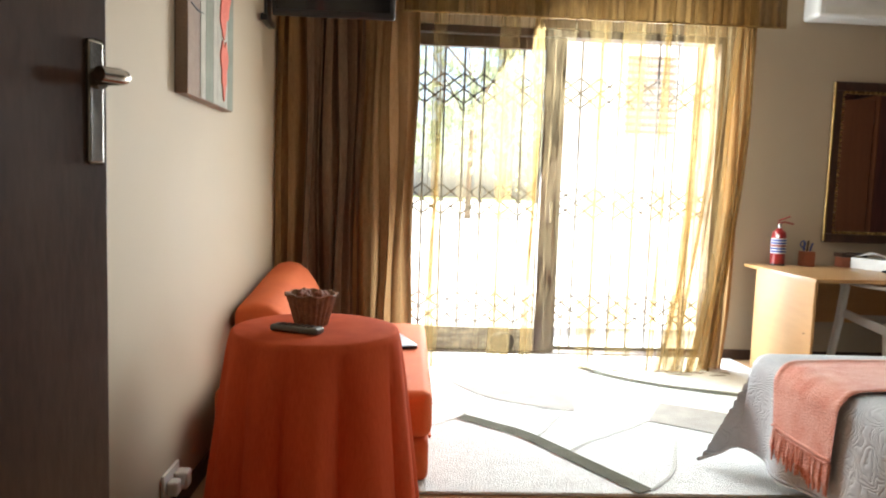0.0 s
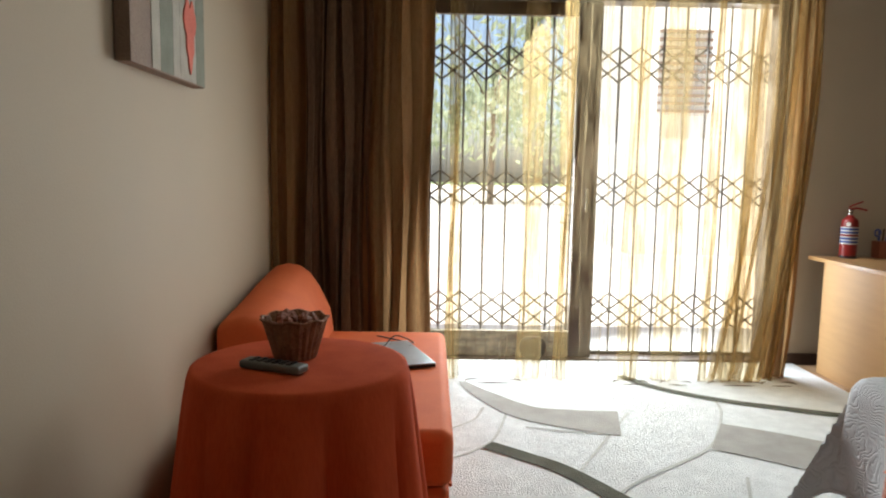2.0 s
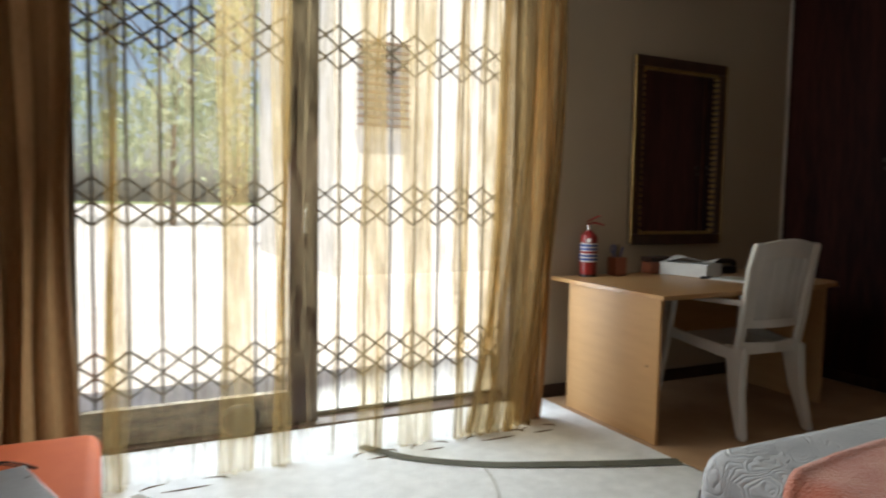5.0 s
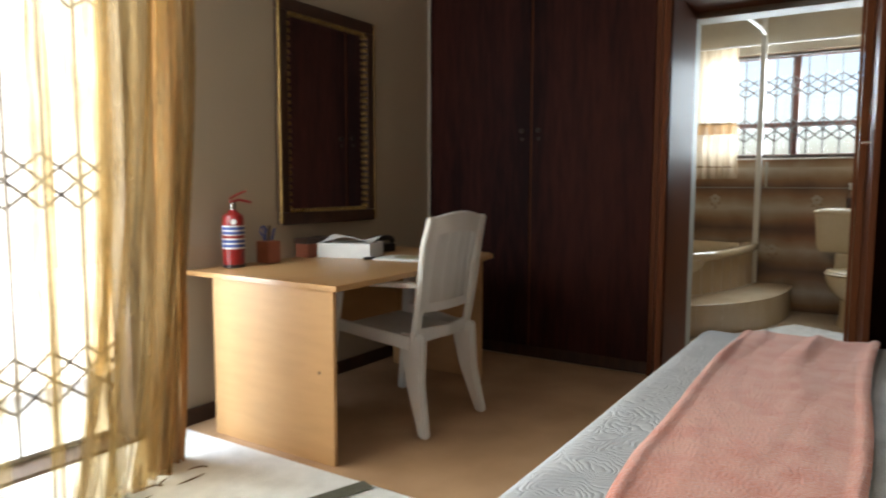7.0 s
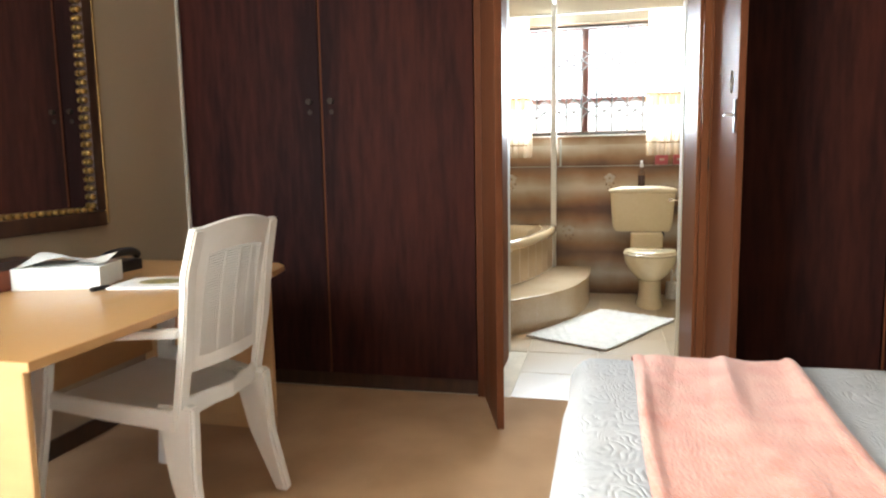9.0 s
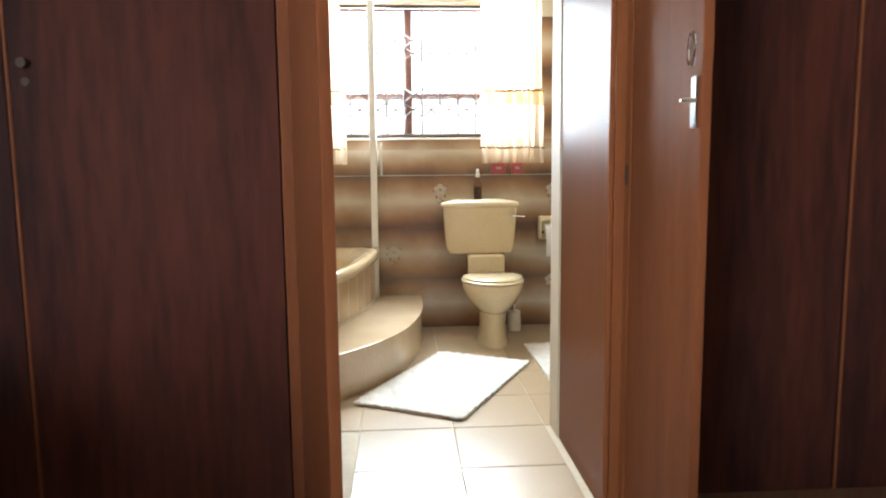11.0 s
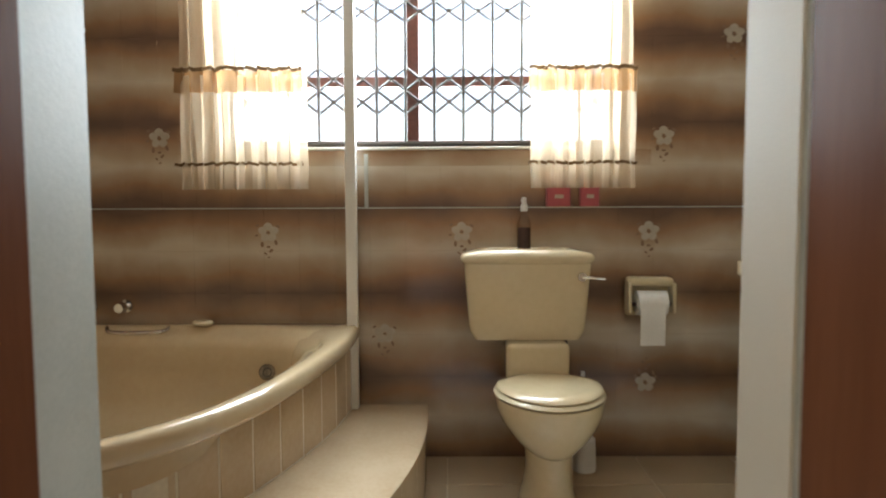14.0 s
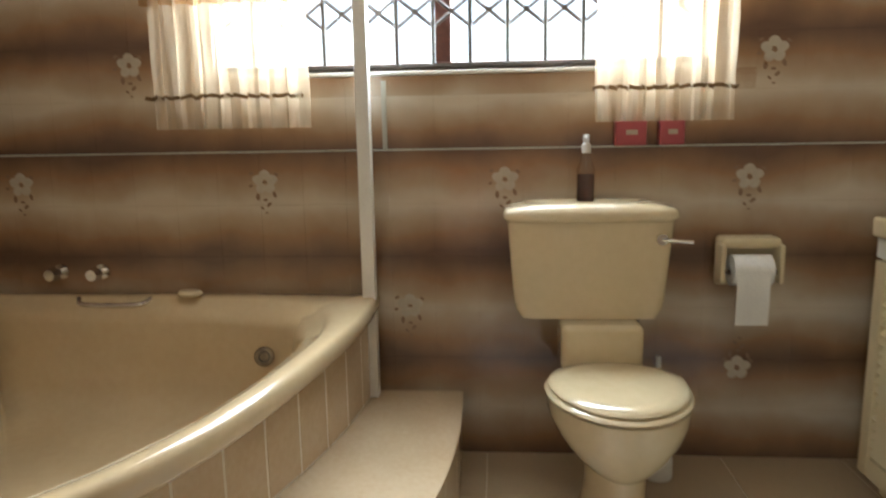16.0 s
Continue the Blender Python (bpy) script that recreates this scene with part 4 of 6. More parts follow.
def throw():
    t = thing("throw_blanket", (2.4, 2.28, BTOP), "coral fleece throw laid across the foot of the bed", "blanket")

    def fn(u, v):
        x0, x1, over, r = BX0, BX1, 0.30, 0.075
        a = x0 - over + (x1 - x0 + over + 0.10) * u
        turn = min(1, max(0, (1.95 - a) / 0.5)) ** 1.5
        y0 = 2.085 - 0.075 * turn - 0.02 * min(1, max(0, (a - 2.6) / 0.7))
        y1 = 2.505 - 0.075 * turn - 0.25 * max(0, x0 - a)
        y = y0 + (y1 - y0) * v + 0.006 * math.sin(a * 2.2) + 0.006 * math.sin(a * 5 + v)
        px = min(max(a, x0), x1)
        e = a - px
        arc = min(abs(e), r * 1.57) / r
        dx = math.copysign(r * math.sin(arc) + 0.07 * max(0, abs(e) - r), e) if e else 0
        drop = r * (1 - math.cos(arc)) + max(0, abs(e) - r * 1.57)
        ruck = 0.010 * max(0, math.sin(y * 34 + a * 4)) * math.exp(-((a - 3.15) / 0.35) ** 2) + 0.005 * max(0, math.sin(y * 26 - a * 3.0 + 1)) * (0.5 + 0.5 * math.sin(a * 2.7)) + 0.008 * max(0, math.sin(y * 29 + 1.6 * a)) ** 8 * math.exp(-((a - 3.02 - 0.2 * math.sin(y * 20)) / 0.22) ** 2) + 0.0015 * math.sin(a * 19 + 4 * math.sin(y * 17)) * math.sin(y * 23 + 3 * math.sin(a * 7))
        edge = 0.006 * max(0, math.sin(math.pi * min(min(v, 1 - v) / 0.08, 1)))
        return (px + dx - (0.02 if e < 0 else 0) * min(1, abs(e) / 0.1), y, BTOP - drop + 0.012 + ruck + edge)
    part("cloth", sheet(fn, 150, 80), M["throw"], t, smooth=70)
    b = bmesh.new()
    rnd = random.Random(4)
    for k in range(34):
        p = fn(0.0, (k + 0.5) / 34)
        dx, dy = rnd.uniform(-.012, .010), rnd.uniform(-.010, .010)
        rod((p[0], p[1], p[2] + 0.012), (p[0] - 0.004 + dx * 0.4, p[1] + dy * 0.5, p[2] - 0.05), 0.0065, 6, b, r2=0.0075)
        rod((p[0] - 0.004 + dx * 0.4, p[1] + dy * 0.5, p[2] - 0.049), (p[0] + dx, p[1] + dy, p[2] - rnd.uniform(0.085, 0.11)), 0.0075, 6, b, r2=0.003)
    part("seam", tube([Vector(fn(0.012, k / 40)) + Vector((-0.004, 0, 0)) for k in range(41)], 0.005, 6), M["throw"], t, "stitched seam above the fringe")
    part("fringe", b, M["throw"], t, "knotted coral fringe")


throw()

# ---------------------------------------------------------------- sofa and round table


def sofa():
    t = thing("sofa", (-0.3, 3.15, 0), "low orange upholstered sofa along the wall", "sofa")
    part("base", box(-0.70, 0.125, 2.47, 3.84, 0.012, 0.185, bevel=0.03, seg=3), M["orange"], t)
    part("seat_cushion", box(-0.70, 0.135, 2.46, 3.85, 0.188, 0.375, bevel=0.04, seg=4), M["orange"], t)
    b = bmesh.new()
    prof = [(-0.735, 0.36), (-0.43, 0.372), (-0.445, 0.50), (-0.50, 0.62), (-0.545, 0.69), (-0.59, 0.725), (-0.64, 0.735), (-0.70, 0.72), (-0.735, 0.69)]
    ends = [(2.93, 0.62), (2.945, 0.68), (2.975, 0.71), (3.30, 0.81), (3.62, 0.93), (3.77, 0.97), (3.84, 0.93), (3.875, 0.80)]
    rings = []
    for y, k in ends:
        rings.append([b.verts.new((x if x < -0.73 else -0.735 + (x + 0.735) * (0.9 + 0.1 * k), y, 0.36 + (z - 0.36) * k)) for x, z in prof])
    for a, c in zip(rings, rings[1:]):
        for i in range(len(prof)):
            b.faces.new((a[i], a[(i + 1) % len(prof)], c[(i + 1) % len(prof)], c[i]))
    b.faces.new(rings[0][::-1])
    b.faces.new(rings[-1])
    part("backrest", b, M["orange"], t, smooth=50)
    part("piping", tube([(0.128, y, 0.187) for y in (2.50, 3.0, 3.82)], 0.006, 6), M["orange"], t)


sofa()
TX, TY, TZ, TR = -0.27, 2.12, 0.69, 0.268


def round_table():
    t = thing("round_table", (TX, TY, 0), "small round side table under a cloth", "table")
    part("tabletop", lathe([(0, 0.66), (TR - 0.02, 0.66), (TR - 0.01, 0.672), (TR - 0.02, 0.683), (0, 0.683)], (TX, TY, 0)), M["darkwood"], t)
    part("column", rod((TX, TY, 0.02), (TX, TY, 0.66), 0.03, 12), M["darkwood"], t)
    part("foot", lathe([(0, 0), (0.17, 0), (0.17, 0.02), (0.04, 0.05), (0, 0.05)], (TX, TY, 0)), M["darkwood"], t)
    b = bmesh.new()
    n, rings = 144, []
    prof = [(0.0, TZ), (0.6, TZ), (0.95, TZ), (1.0, TZ - 0.004), (1.02, TZ - 0.02)] + [(1.03 + 0.25 * (k / 14) ** 1.0, TZ - 0.03 - k / 14 * (TZ - 0.045)) for k in range(15)]
    for i, (r, z) in enumerate(prof):
        ring = []
        for k in range(n):
            a = 2 * math.pi * k / n
            low = max(0, (TZ - 0.03 - z) / (TZ - 0.03))
            f = 0.12 * low ** 0.6 * (2 * abs(math.sin(5.5 * a + 0.5 * math.sin(3 * a))) ** 0.7 - 1.1 + 0.3 * math.sin(13 * a + 1))
            rr = TR * (r + f * 1.15)
            ring.append(b.verts.new((TX + rr * math.cos(a), TY + rr * math.sin(a), z)))
        rings.append(ring)
    for a, c in zip(rings, rings[1:]):
        for k in range(n):
            b.faces.new((a[k], a[(k + 1) % n], c[(k + 1) % n], c[k]))
    bmesh.ops.remove_doubles(b, verts=b.verts, dist=1e-5)
    solo("tablecloth", b, M["tablecloth"], "orange tablecloth hanging in folds over the round table", "tablecloth", smooth=55)


round_table()


def basket():
    c = (-0.293, 2.165, TZ + 0.001)
    t = thing("basket", c, "small fluted wicker basket on the round table", "basket")
    n = 48

    def fn(u, v):
        a = 2 * math.pi * u
        r = 0.053 + 0.029 * v + 0.0018 * math.sin(24 * a) + 0.003 * v ** 3 * math.sin(8 * a)
        return (c[0] + r * math.cos(a), c[1] + r * math.sin(a), c[2] + 0.102 * v + 0.003 * v ** 3 * math.sin(8 * a + 1))
    part("body", sheet(fn, n * 2, 12, thick=0.004), M["basket"], t)
    part("bottom", lathe([(0, 0.001), (0.054, 0.001), (0.054, 0.006), (0, 0.006)], c), M["basket"], t)
    part("rim", tube([fn(k / 60, 1.0) for k in range(61)], 0.004, 6), M["basket"], t)
    b = bmesh.new()
    rnd = random.Random(2)
    for k in range(26):
        a, r = rnd.random() * 6.28, 0.05 * rnd.random() ** 0.5
        bmesh.ops.create_icosphere(b, subdivisions=1, radius=0.014, matrix=Matrix.Translation((c[0] + r * math.cos(a), c[1] + r * math.sin(a), c[2] + 0.085 + 0.02 * rnd.random())))
    solo("potpourri", b, M["terracotta"], "dried red petals heaped in the basket", "potpourri", kind="stuff")


basket()


def remote():
    t = thing("remote_control", (-0.32, 2.038, TZ), "slim grey remote control on the tablecloth", "remote control")
    m = Matrix.Translation((-0.32, 2.038, TZ + 0.0015)) @ Matrix.Rotation(radians(-22), 4, 'Z')
    part("body", box(-0.085, 0.085, -0.024, 0.024, 0, 0.02, bevel=0.007, seg=3, m=m), mat("grey_plastic", (0.13, 0.14, 0.13), rough=0.4, bump=0.03), t)
    for i in range(6):
        for j in range(3):
            part("button", box(-0.06 + i * 0.021, -0.048 + i * 0.021, -0.015 + j * 0.012, -0.007 + j * 0.012, 0.0203, 0.0225, m=m), M["black"], t)


remote()


def laptop():
    m = Matrix.Translation((-0.10, 3.325, 0.378)) @ Matrix.Rotation(radians(-71), 4, 'Z')
    t = thing("laptop", (-0.10, 3.325, 0.378), "closed silver laptop lying on the sofa seat", "laptop")
    part("base", box(-0.20, 0.20, -0.125, 0.125, 0.0, 0.012, bevel=0.003, m=m), M["black"], t)
    part("lid", box(-0.20, 0.20, -0.125, 0.125, 0.0125, 0.019, bevel=0.003, m=m), M["silver"], t, "pale silver lid")
    part("badge", lathe([(0, 0.0193), (0.012, 0.0193), (0.012, 0.0198), (0, 0.0198)], (-0.10, 3.325, 0.378), 20), M["black"], t)
    solo("cable", tube(smooth_line([(-0.16, 3.42, 0.383), (-0.10, 3.50, 0.43), (-0.02, 3.55, 0.385), (-0.2, 3.7, 0.382)], 8), 0.003, 6), M["black"], "thin black cable on the sofa", "cable")


laptop()


def picture():
    y0, y1, z0, z1, x = 2.22, 2.785, 1.44, 2.06, WEST + 0.002
    t = thing("wall_painting", (x, (y0 + y1) / 2, z0), "tall abstract canvas in grey and coral", "painting")
    part("canvas", box(x, x + 0.042, y0, y1, z0, z1, bevel=0.003), M["canvas"], t)
    for a, b, mm in ((0.13, 0.188, "canvas_pale"), (0.19, 0.284, "canvas_green"), (0.286, 0.34, "canvas_pale"), (0.342, 0.48, "canvas_pale"), (0.482, 0.562, "canvas_green")):
        part("stripe", box(x + 0.0425, x + 0.0445, y0 + a, y0 + b, z0 + 0.004, z1 - 0.004), M[mm], t)
    for k, (zz, h, w) in enumerate(((1.60, 0.20, 0.045), (1.86, 0.26, 0.07))):
        part("blossom", blot(x + 0.0492, y0 + 0.42, zz, w, h, k), M["canvas_red"], t, "coral brush mark")
    for zz in (1.83, 1.74):
        part("line", tube([(x + 0.0435, y0 + 0.03, zz), (x + 0.0435, y0 + 0.10, zz - 0.008), (x + 0.0435, y0 + 0.16, zz - 0.004)], 0.003, 5), M["black"], t)


def blot(x, y, z, w, h, seed):
    """A flat uneven brush mark on an upright canvas."""
    b = bmesh.new()
    n = 28
    vs = []
    for k in range(n):
        a = 2 * math.pi * k / n
        r = 1 + 0.22 * math.sin(3 * a + seed) + 0.12 * math.sin(7 * a)
        vs.append(b.verts.new((x, y + w * r * math.cos(a), z + h * 0.5 * r * math.sin(a))))
    back = [b.verts.new((x - 0.004, v.co.y, v.co.z)) for v in vs]
    b.faces.new(vs)
    b.faces.new(back[::-1])
    for k in range(n):
        b.faces.new((vs[k], back[k], back[(k + 1) % n], vs[(k + 1) % n]))
    return b


picture()


def television():
    t = thing("television", (-0.42, 3.5, 2.0), "black flat television on a high wall bracket", "television")
    m = Matrix.Translation((-0.40, 3.55, 2.02)) @ Matrix.Rotation(radians(12), 4, 'X') @ Matrix.Rotation(radians(-4), 4, 'Z')
    part("housing", box(-0.32, 0.32, 0.0, 0.055, 0.0, 0.42, bevel=0.012, seg=3, m=m), M["black"], t)
    part("screen", box(-0.295, 0.295, -0.004, -0.0005, 0.035, 0.395, m=m), mat("screen", (0.012, 0.012, 0.014), rough=0.08, bump=0), t)
    part("bracket_arm", rod((WEST + 0.004, 3.64, 2.2), (-0.40, 3.64, 2.2), 0.018, 10), M["black"], t)
    part("bracket_plate", box(WEST + 0.001, WEST + 0.014, 3.58, 3.70, 1.98, 2.35, bevel=0.003), M["black"], t)
    part("bracket_foot", box(WEST + 0.015, WEST + 0.05, 3.42, 3.62, 1.965, 2.0, bevel=0.006), M["black"], t)


television()


def air_conditioner():
    t = thing("air_conditioner", (3.1, 4.55, 2.39), "white split air conditioner high on the wall", "air conditioner")
    part("case", box(2.72, 3.52, 4.46, 4.659, 2.40, 2.66, bevel=0.025, seg=3), M["plastic"], t)
    part("flap", box(2.76, 3.48, 4.452, 4.458, 2.415, 2.46, bevel=0.002), M["white"], t)


air_conditioner()


def socket():
    t = thing("wall_socket", (WEST, 2.17, 0.14), "white double wall socket with a plug in it", "socket")
    part("plate", box(WEST + 0.0005, WEST + 0.012, 2.09, 2.24, 0.09, 0.19, bevel=0.004), M["plastic"], t)
    part("plug", box(WEST + 0.0125, WEST + 0.06, 2.17, 2.225, 0.11, 0.17, bevel=0.01, seg=3), M["plastic"], t)
    part("plug", box(WEST + 0.0125, WEST + 0.05, 2.10, 2.15, 0.115, 0.165, bevel=0.01, seg=3), M["plastic"], t)


socket()

# ---------------------------------------------------------------- things on the desk
DT = 0.7055


def extinguisher():
    c = (2.62, 4.56, DT)
    t = thing("fire_extinguisher", c, "small red fire extinguisher with a printed label", "fire extinguisher")
    part("cylinder", lathe([(0, 0), (0.046, 0), (0.048, 0.006), (0.048, 0.215), (0.042, 0.235), (0.022, 0.25), (0.016, 0.262), (0, 0.262)], c, 28), M["red"], t)
    part("foot_ring", lathe([(0.0485, 0.001), (0.050, 0.001), (0.050, 0.014), (0.0485, 0.014)], c, 28), M["black"], t)
    part("label", lathe([(0.0483, 0.085), (0.0489, 0.085), (0.0489, 0.19), (0.0483, 0.19)], c, 28), M["paper"], t, "white printed label")
    for k, (z, mm) in enumerate(((0.092, "labelblue"), (0.112, "labelblue"), (0.132, "red"), (0.150, "labelblue"), (0.170, "labelblue"))):
        part("print_bar", lathe([(0.0490, z), (0.0493, z), (0.0493, z + 0.014), (0.0490, z + 0.014)], c, 28), M[mm], t)
    part("emblem", lathe([(0, 0), (0.016, 0), (0.016, 0.002), (0, 0.002)], (0, 0, 0), 18), M["paper"], t).matrix_basis = Matrix.Translation((c[0] - 0.030, c[1] - 0.038, c[2] + 0.207)) @ Matrix.Rotation(radians(-38), 4, 'Z') @ Matrix.Rotation(radians(90), 4, 'X') @ Matrix.Scale(0.8, 4)
    part("valve", rod((c[0], c[1], c[2] + 0.255), (c[0], c[1], c[2] + 0.295), 0.013, 12), M["chrome"], t)
    part("lever", tube([(c[0] - 0.015, c[1], c[2] + 0.295), (c[0] + 0.03, c[1] - 0.01, c[2] + 0.305), (c[0] + 0.085, c[1] - 0.025, c[2] + 0.292)], 0.006, 8), M["red"], t)
    part("lever", tube([(c[0] - 0.015, c[1], c[2] + 0.31), (c[0] + 0.02, c[1] - 0.01, c[2] + 0.328), (c[0] + 0.06, c[1] - 0.02, c[2] + 0.345)], 0.005, 8), M["red"], t)


extinguisher()


def desk_things():
    c = (2.83, 4.56, DT)
    t = thing("pen_cup", c, "square red-brown pen cup on the desk", "pen cup")
    part("cup", box(c[0] - .04, c[0] + .04, c[1] - .04, c[1] + .04, DT, DT + 0.105, bevel=0.004), M["terracotta"], t)
    for k, (dx, mm, h) in enumerate(((-0.02, "labelblue", 0.17), (0.0, "darkwood", 0.18), (0.02, "labelblue", 0.165))):
        solo("pen", rod((c[0] + dx, c[1], DT + 0.106), (c[0] + dx * 1.6, c[1] - 0.01, DT + h), 0.006, 8), M[mm], "pen standing in the cup", "pen", "pens in the cup")
    b = tube([(c[0] - 0.035 + 0.018 * math.cos(a), c[1] - 0.005, DT + 0.155 + 0.022 * math.sin(a)) for a in [i * 0.45 for i in range(15)]], 0.005, 6)
    rod((c[0] - 0.025, c[1], DT + 0.106), (c[0] - 0.03, c[1], DT + 0.135), 0.005, 6, b)
    solo("scissors", b, M["labelblue"], "blue-handled scissors in the pen cup", "scissors")
    t = thing("tissue_box", (3.27, 4.42, DT), "open white paper box on the desk", "box")
    m = Matrix.Translation((3.27, 4.42, DT)) @ Matrix.Rotation(radians(-72), 4, 'Z')
    part("carton", box(-0.145, 0.145, -0.10, 0.10, 0, 0.075, bevel=0.003, m=m), M["paper"], t)
    part("flap", sheet(lambda u, v: tuple(m @ Vector((-0.13 + 0.27 * u, -0.09 + 0.17 * v, 0.082 + 0.028 * math.sin(2.8 * u + 1.5 * v) ** 2))), 10, 8, thick=0.001), M["paper"], t)
    m2 = Matrix.Translation((3.33, 4.10, DT)) @ Matrix.Rotation(radians(-78), 4, 'Z')
    t = thing("magazine", (3.33, 4.10, DT), "glossy magazine with a food picture cover", "magazine")
    part("page_block", box(-0.14, 0.14, -0.105, 0.105, 0, 0.008, bevel=0.001, m=m2), M["paper"], t)
    disc = lathe([(0, 0.0085), (0.075, 0.0085), (0.075, 0.0095), (0, 0.0095)], (0, 0, 0), 24, sx=1.0, sy=0.75)
    bmesh.ops.transform(disc, matrix=m2 @ Matrix.Translation((0.0, 0.01, 0)), verts=disc.verts)
    part("cover_picture", disc, mat("cover_print", (0.36, 0.30, 0.10), (0.20, 0.16, 0.06), rough=0.3, scale=40, bump=0), t)
    t = thing("wooden_box", (3.25, 4.60, DT), "small dark wooden letter box behind the papers", "box")
    part("box", box(3.08, 3.34, 4.545, 4.63, DT, DT + 0.07, bevel=0.004), M["terracotta"], t)
    part("lid", box(3.075, 3.26, 4.54, 4.635, DT + 0.071, DT + 0.10, bevel=0.004), M["darkwood"], t)
    t = thing("telephone", (3.56, 4.50, DT), "black desk telephone near the mirror", "telephone")
    part("body", prism([(3.46, 4.42), (3.66, 4.42), (3.66, 4.58), (3.46, 4.58)], DT, DT + 0.045, 0.012), M["black"], t)
    part("handset", tube(smooth_line([(3.46, 4.44, DT + 0.055), (3.5, 4.44, DT + 0.075), (3.62, 4.44, DT + 0.075), (3.66, 4.44, DT + 0.055)], 5), 0.017, 8), M["black"], t)
    solo("marker", rod((3.16, 4.24, DT + 0.008), (3.22, 4.22, DT + 0.008), 0.008, 10), M["black"], "short black and yellow marker pen", "pen")


desk_things()

# ---------------------------------------------------------------- rug


def ribbon(pts, w, z0, z1, ends=(1.0, 1.0)):
    """A curved band in plan; w is its width along the way."""
    line = smooth_line([(x, y, 0) for x, y in pts], 8)
    k = len(line)
    left, right = [], []
    for i, p in enumerate(line):
        d = (line[min(i + 1, k - 1)] - line[max(i - 1, 0)]).normalized()
        nn = Vector((-d.y, d.x, 0))
        f = i / (k - 1)
        ww = w * (math.sin(math.pi * (0.06 + 0.88 * f)) ** 0.45 if ends == (0, 0) else ends[0] + (ends[1] - ends[0]) * f)
        left.append(p + nn * ww / 2)
        right.append(p - nn * ww / 2)
    return sheet(lambda u, v: (lambda i: tuple(left[i].lerp(right[i], v))[:2] + (z1,))(round(u * (k - 1))), k - 1, 4), z0


def rug():
    t = thing("rug", (1.1, 3.3, 0), "thick cream rug with carved curves and grey bands", "rug")
    part("rug_field", box(-0.25, 2.37, 2.39, 4.635, 0.001, 0.016, bevel=0.006), M["rug"], t)
    for pts, w, mm, e in (([(0.31, 3.245), (0.455, 3.126), (0.60, 2.99), (0.80, 2.67), (0.965, 2.40)], 0.085, "rug_dark", (1, 1)),
                          ([(1.17, 4.29), (1.32, 4.07), (1.58, 3.88), (1.85, 3.76), (2.10, 3.66), (2.36, 3.57)], 0.072, "rug_dark", (0.75, 1)),
                          ([(0.24, 4.15), (0.33, 3.95), (0.52, 3.67), (0.74, 3.57), (0.955, 3.52)], 0.30, "rug_grey", (0.12, 1.1)),
                          ([(1.355, 3.375), (1.54, 3.27), (1.72, 3.14), (1.95, 2.92)], 0.35, "rug_grey", (1, 1.15))):
        b, z0 = ribbon(pts, w, 0.016, 0.0205, e)
        part("band", b, M[mm], t)
    for pts in ([(1.04, 3.67), (0.876, 3.381), (0.661, 3.0)], [(1.56, 3.89), (1.52, 3.72), (1.42, 3.50), (1.25, 3.22), (0.89, 2.93), (0.76, 2.80)],
                [(0.44, 3.66), (0.357, 3.342), (0.275, 3.209), (0.15, 3.10)], [(0.15, 3.42), (0.27, 3.55), (0.33, 3.72)],
                [(0.504, 3.46), (0.70, 3.41), (0.87, 3.38)], [(1.0, 2.42), (1.15, 2.60), (1.30, 2.95)]):
        b, z0 = ribbon(pts, 0.013, 0.016, 0.0195)
        part("carved_line", b, M["rug_line"], t)


rug()

# ---------------------------------------------------------------- bathroom
BW = (1.90, 3.56, 1.32, 2.22)   # window hole
structure("floor_bathroom", box(FRONT + 0.021, FAR + 0.3, BATH_S - 0.2, BATH_N + 0.2, -0.12, -0.004), M["grout"], "tan tiled bathroom floor with pale joints", "floor")
structure("wall_bathroom_far", holed_wall('x', FAR_UP, FAR_UP + 0.2, BATH_S - 0.2, BATH_N + 0.2, 0.0, CEIL, [BW]), M["tilejoint"], "brown tiled bathroom wall with flower tiles", "wall")
structure("wall_bathroom_ledge", box(FAR + 0.004, FAR_UP, BATH_S, BATH_N, 0.0, 1.062), M["tilejoint"], "tiled boxing that ends in a narrow ledge", "wall")
structure("wall_bathroom_north", box(INNER, FAR_UP, BATH_N, BATH_N + 0.18, 0.0, CEIL), M["walltile"], "brown tiled bathroom wall", "wall")
structure("wall_bathroom_south", box(INNER, FAR_UP, BATH_S - 0.18, BATH_S, 0.0, CEIL), M["walltile"], "brown tiled bathroom wall", "wall")
structure("wall_bathroom_west", holed_wall('x', INNER + 0.001, INNER + 0.007, BATH_S, BATH_N, 0.0, CEIL - 0.002, [(DOOR_S - 0.018, DOOR_N + 0.018, 0.0, 2.128)]), M["walltile"], "brown tile cladding round the bathroom doorway", "wall")
structure("wall_bathroom_upper", holed_wall('x', FAR_UP - 0.006, FAR_UP - 0.0005, BATH_S, BATH_N, 2.133, CEIL - 0.002, [(BW[0], BW[1], 2.133, BW[3])]), M["upper_paint"], "cream painted band above the wall tiles", "wall")
far_wall = bpy.data.objects["wall_bathroom_far"]


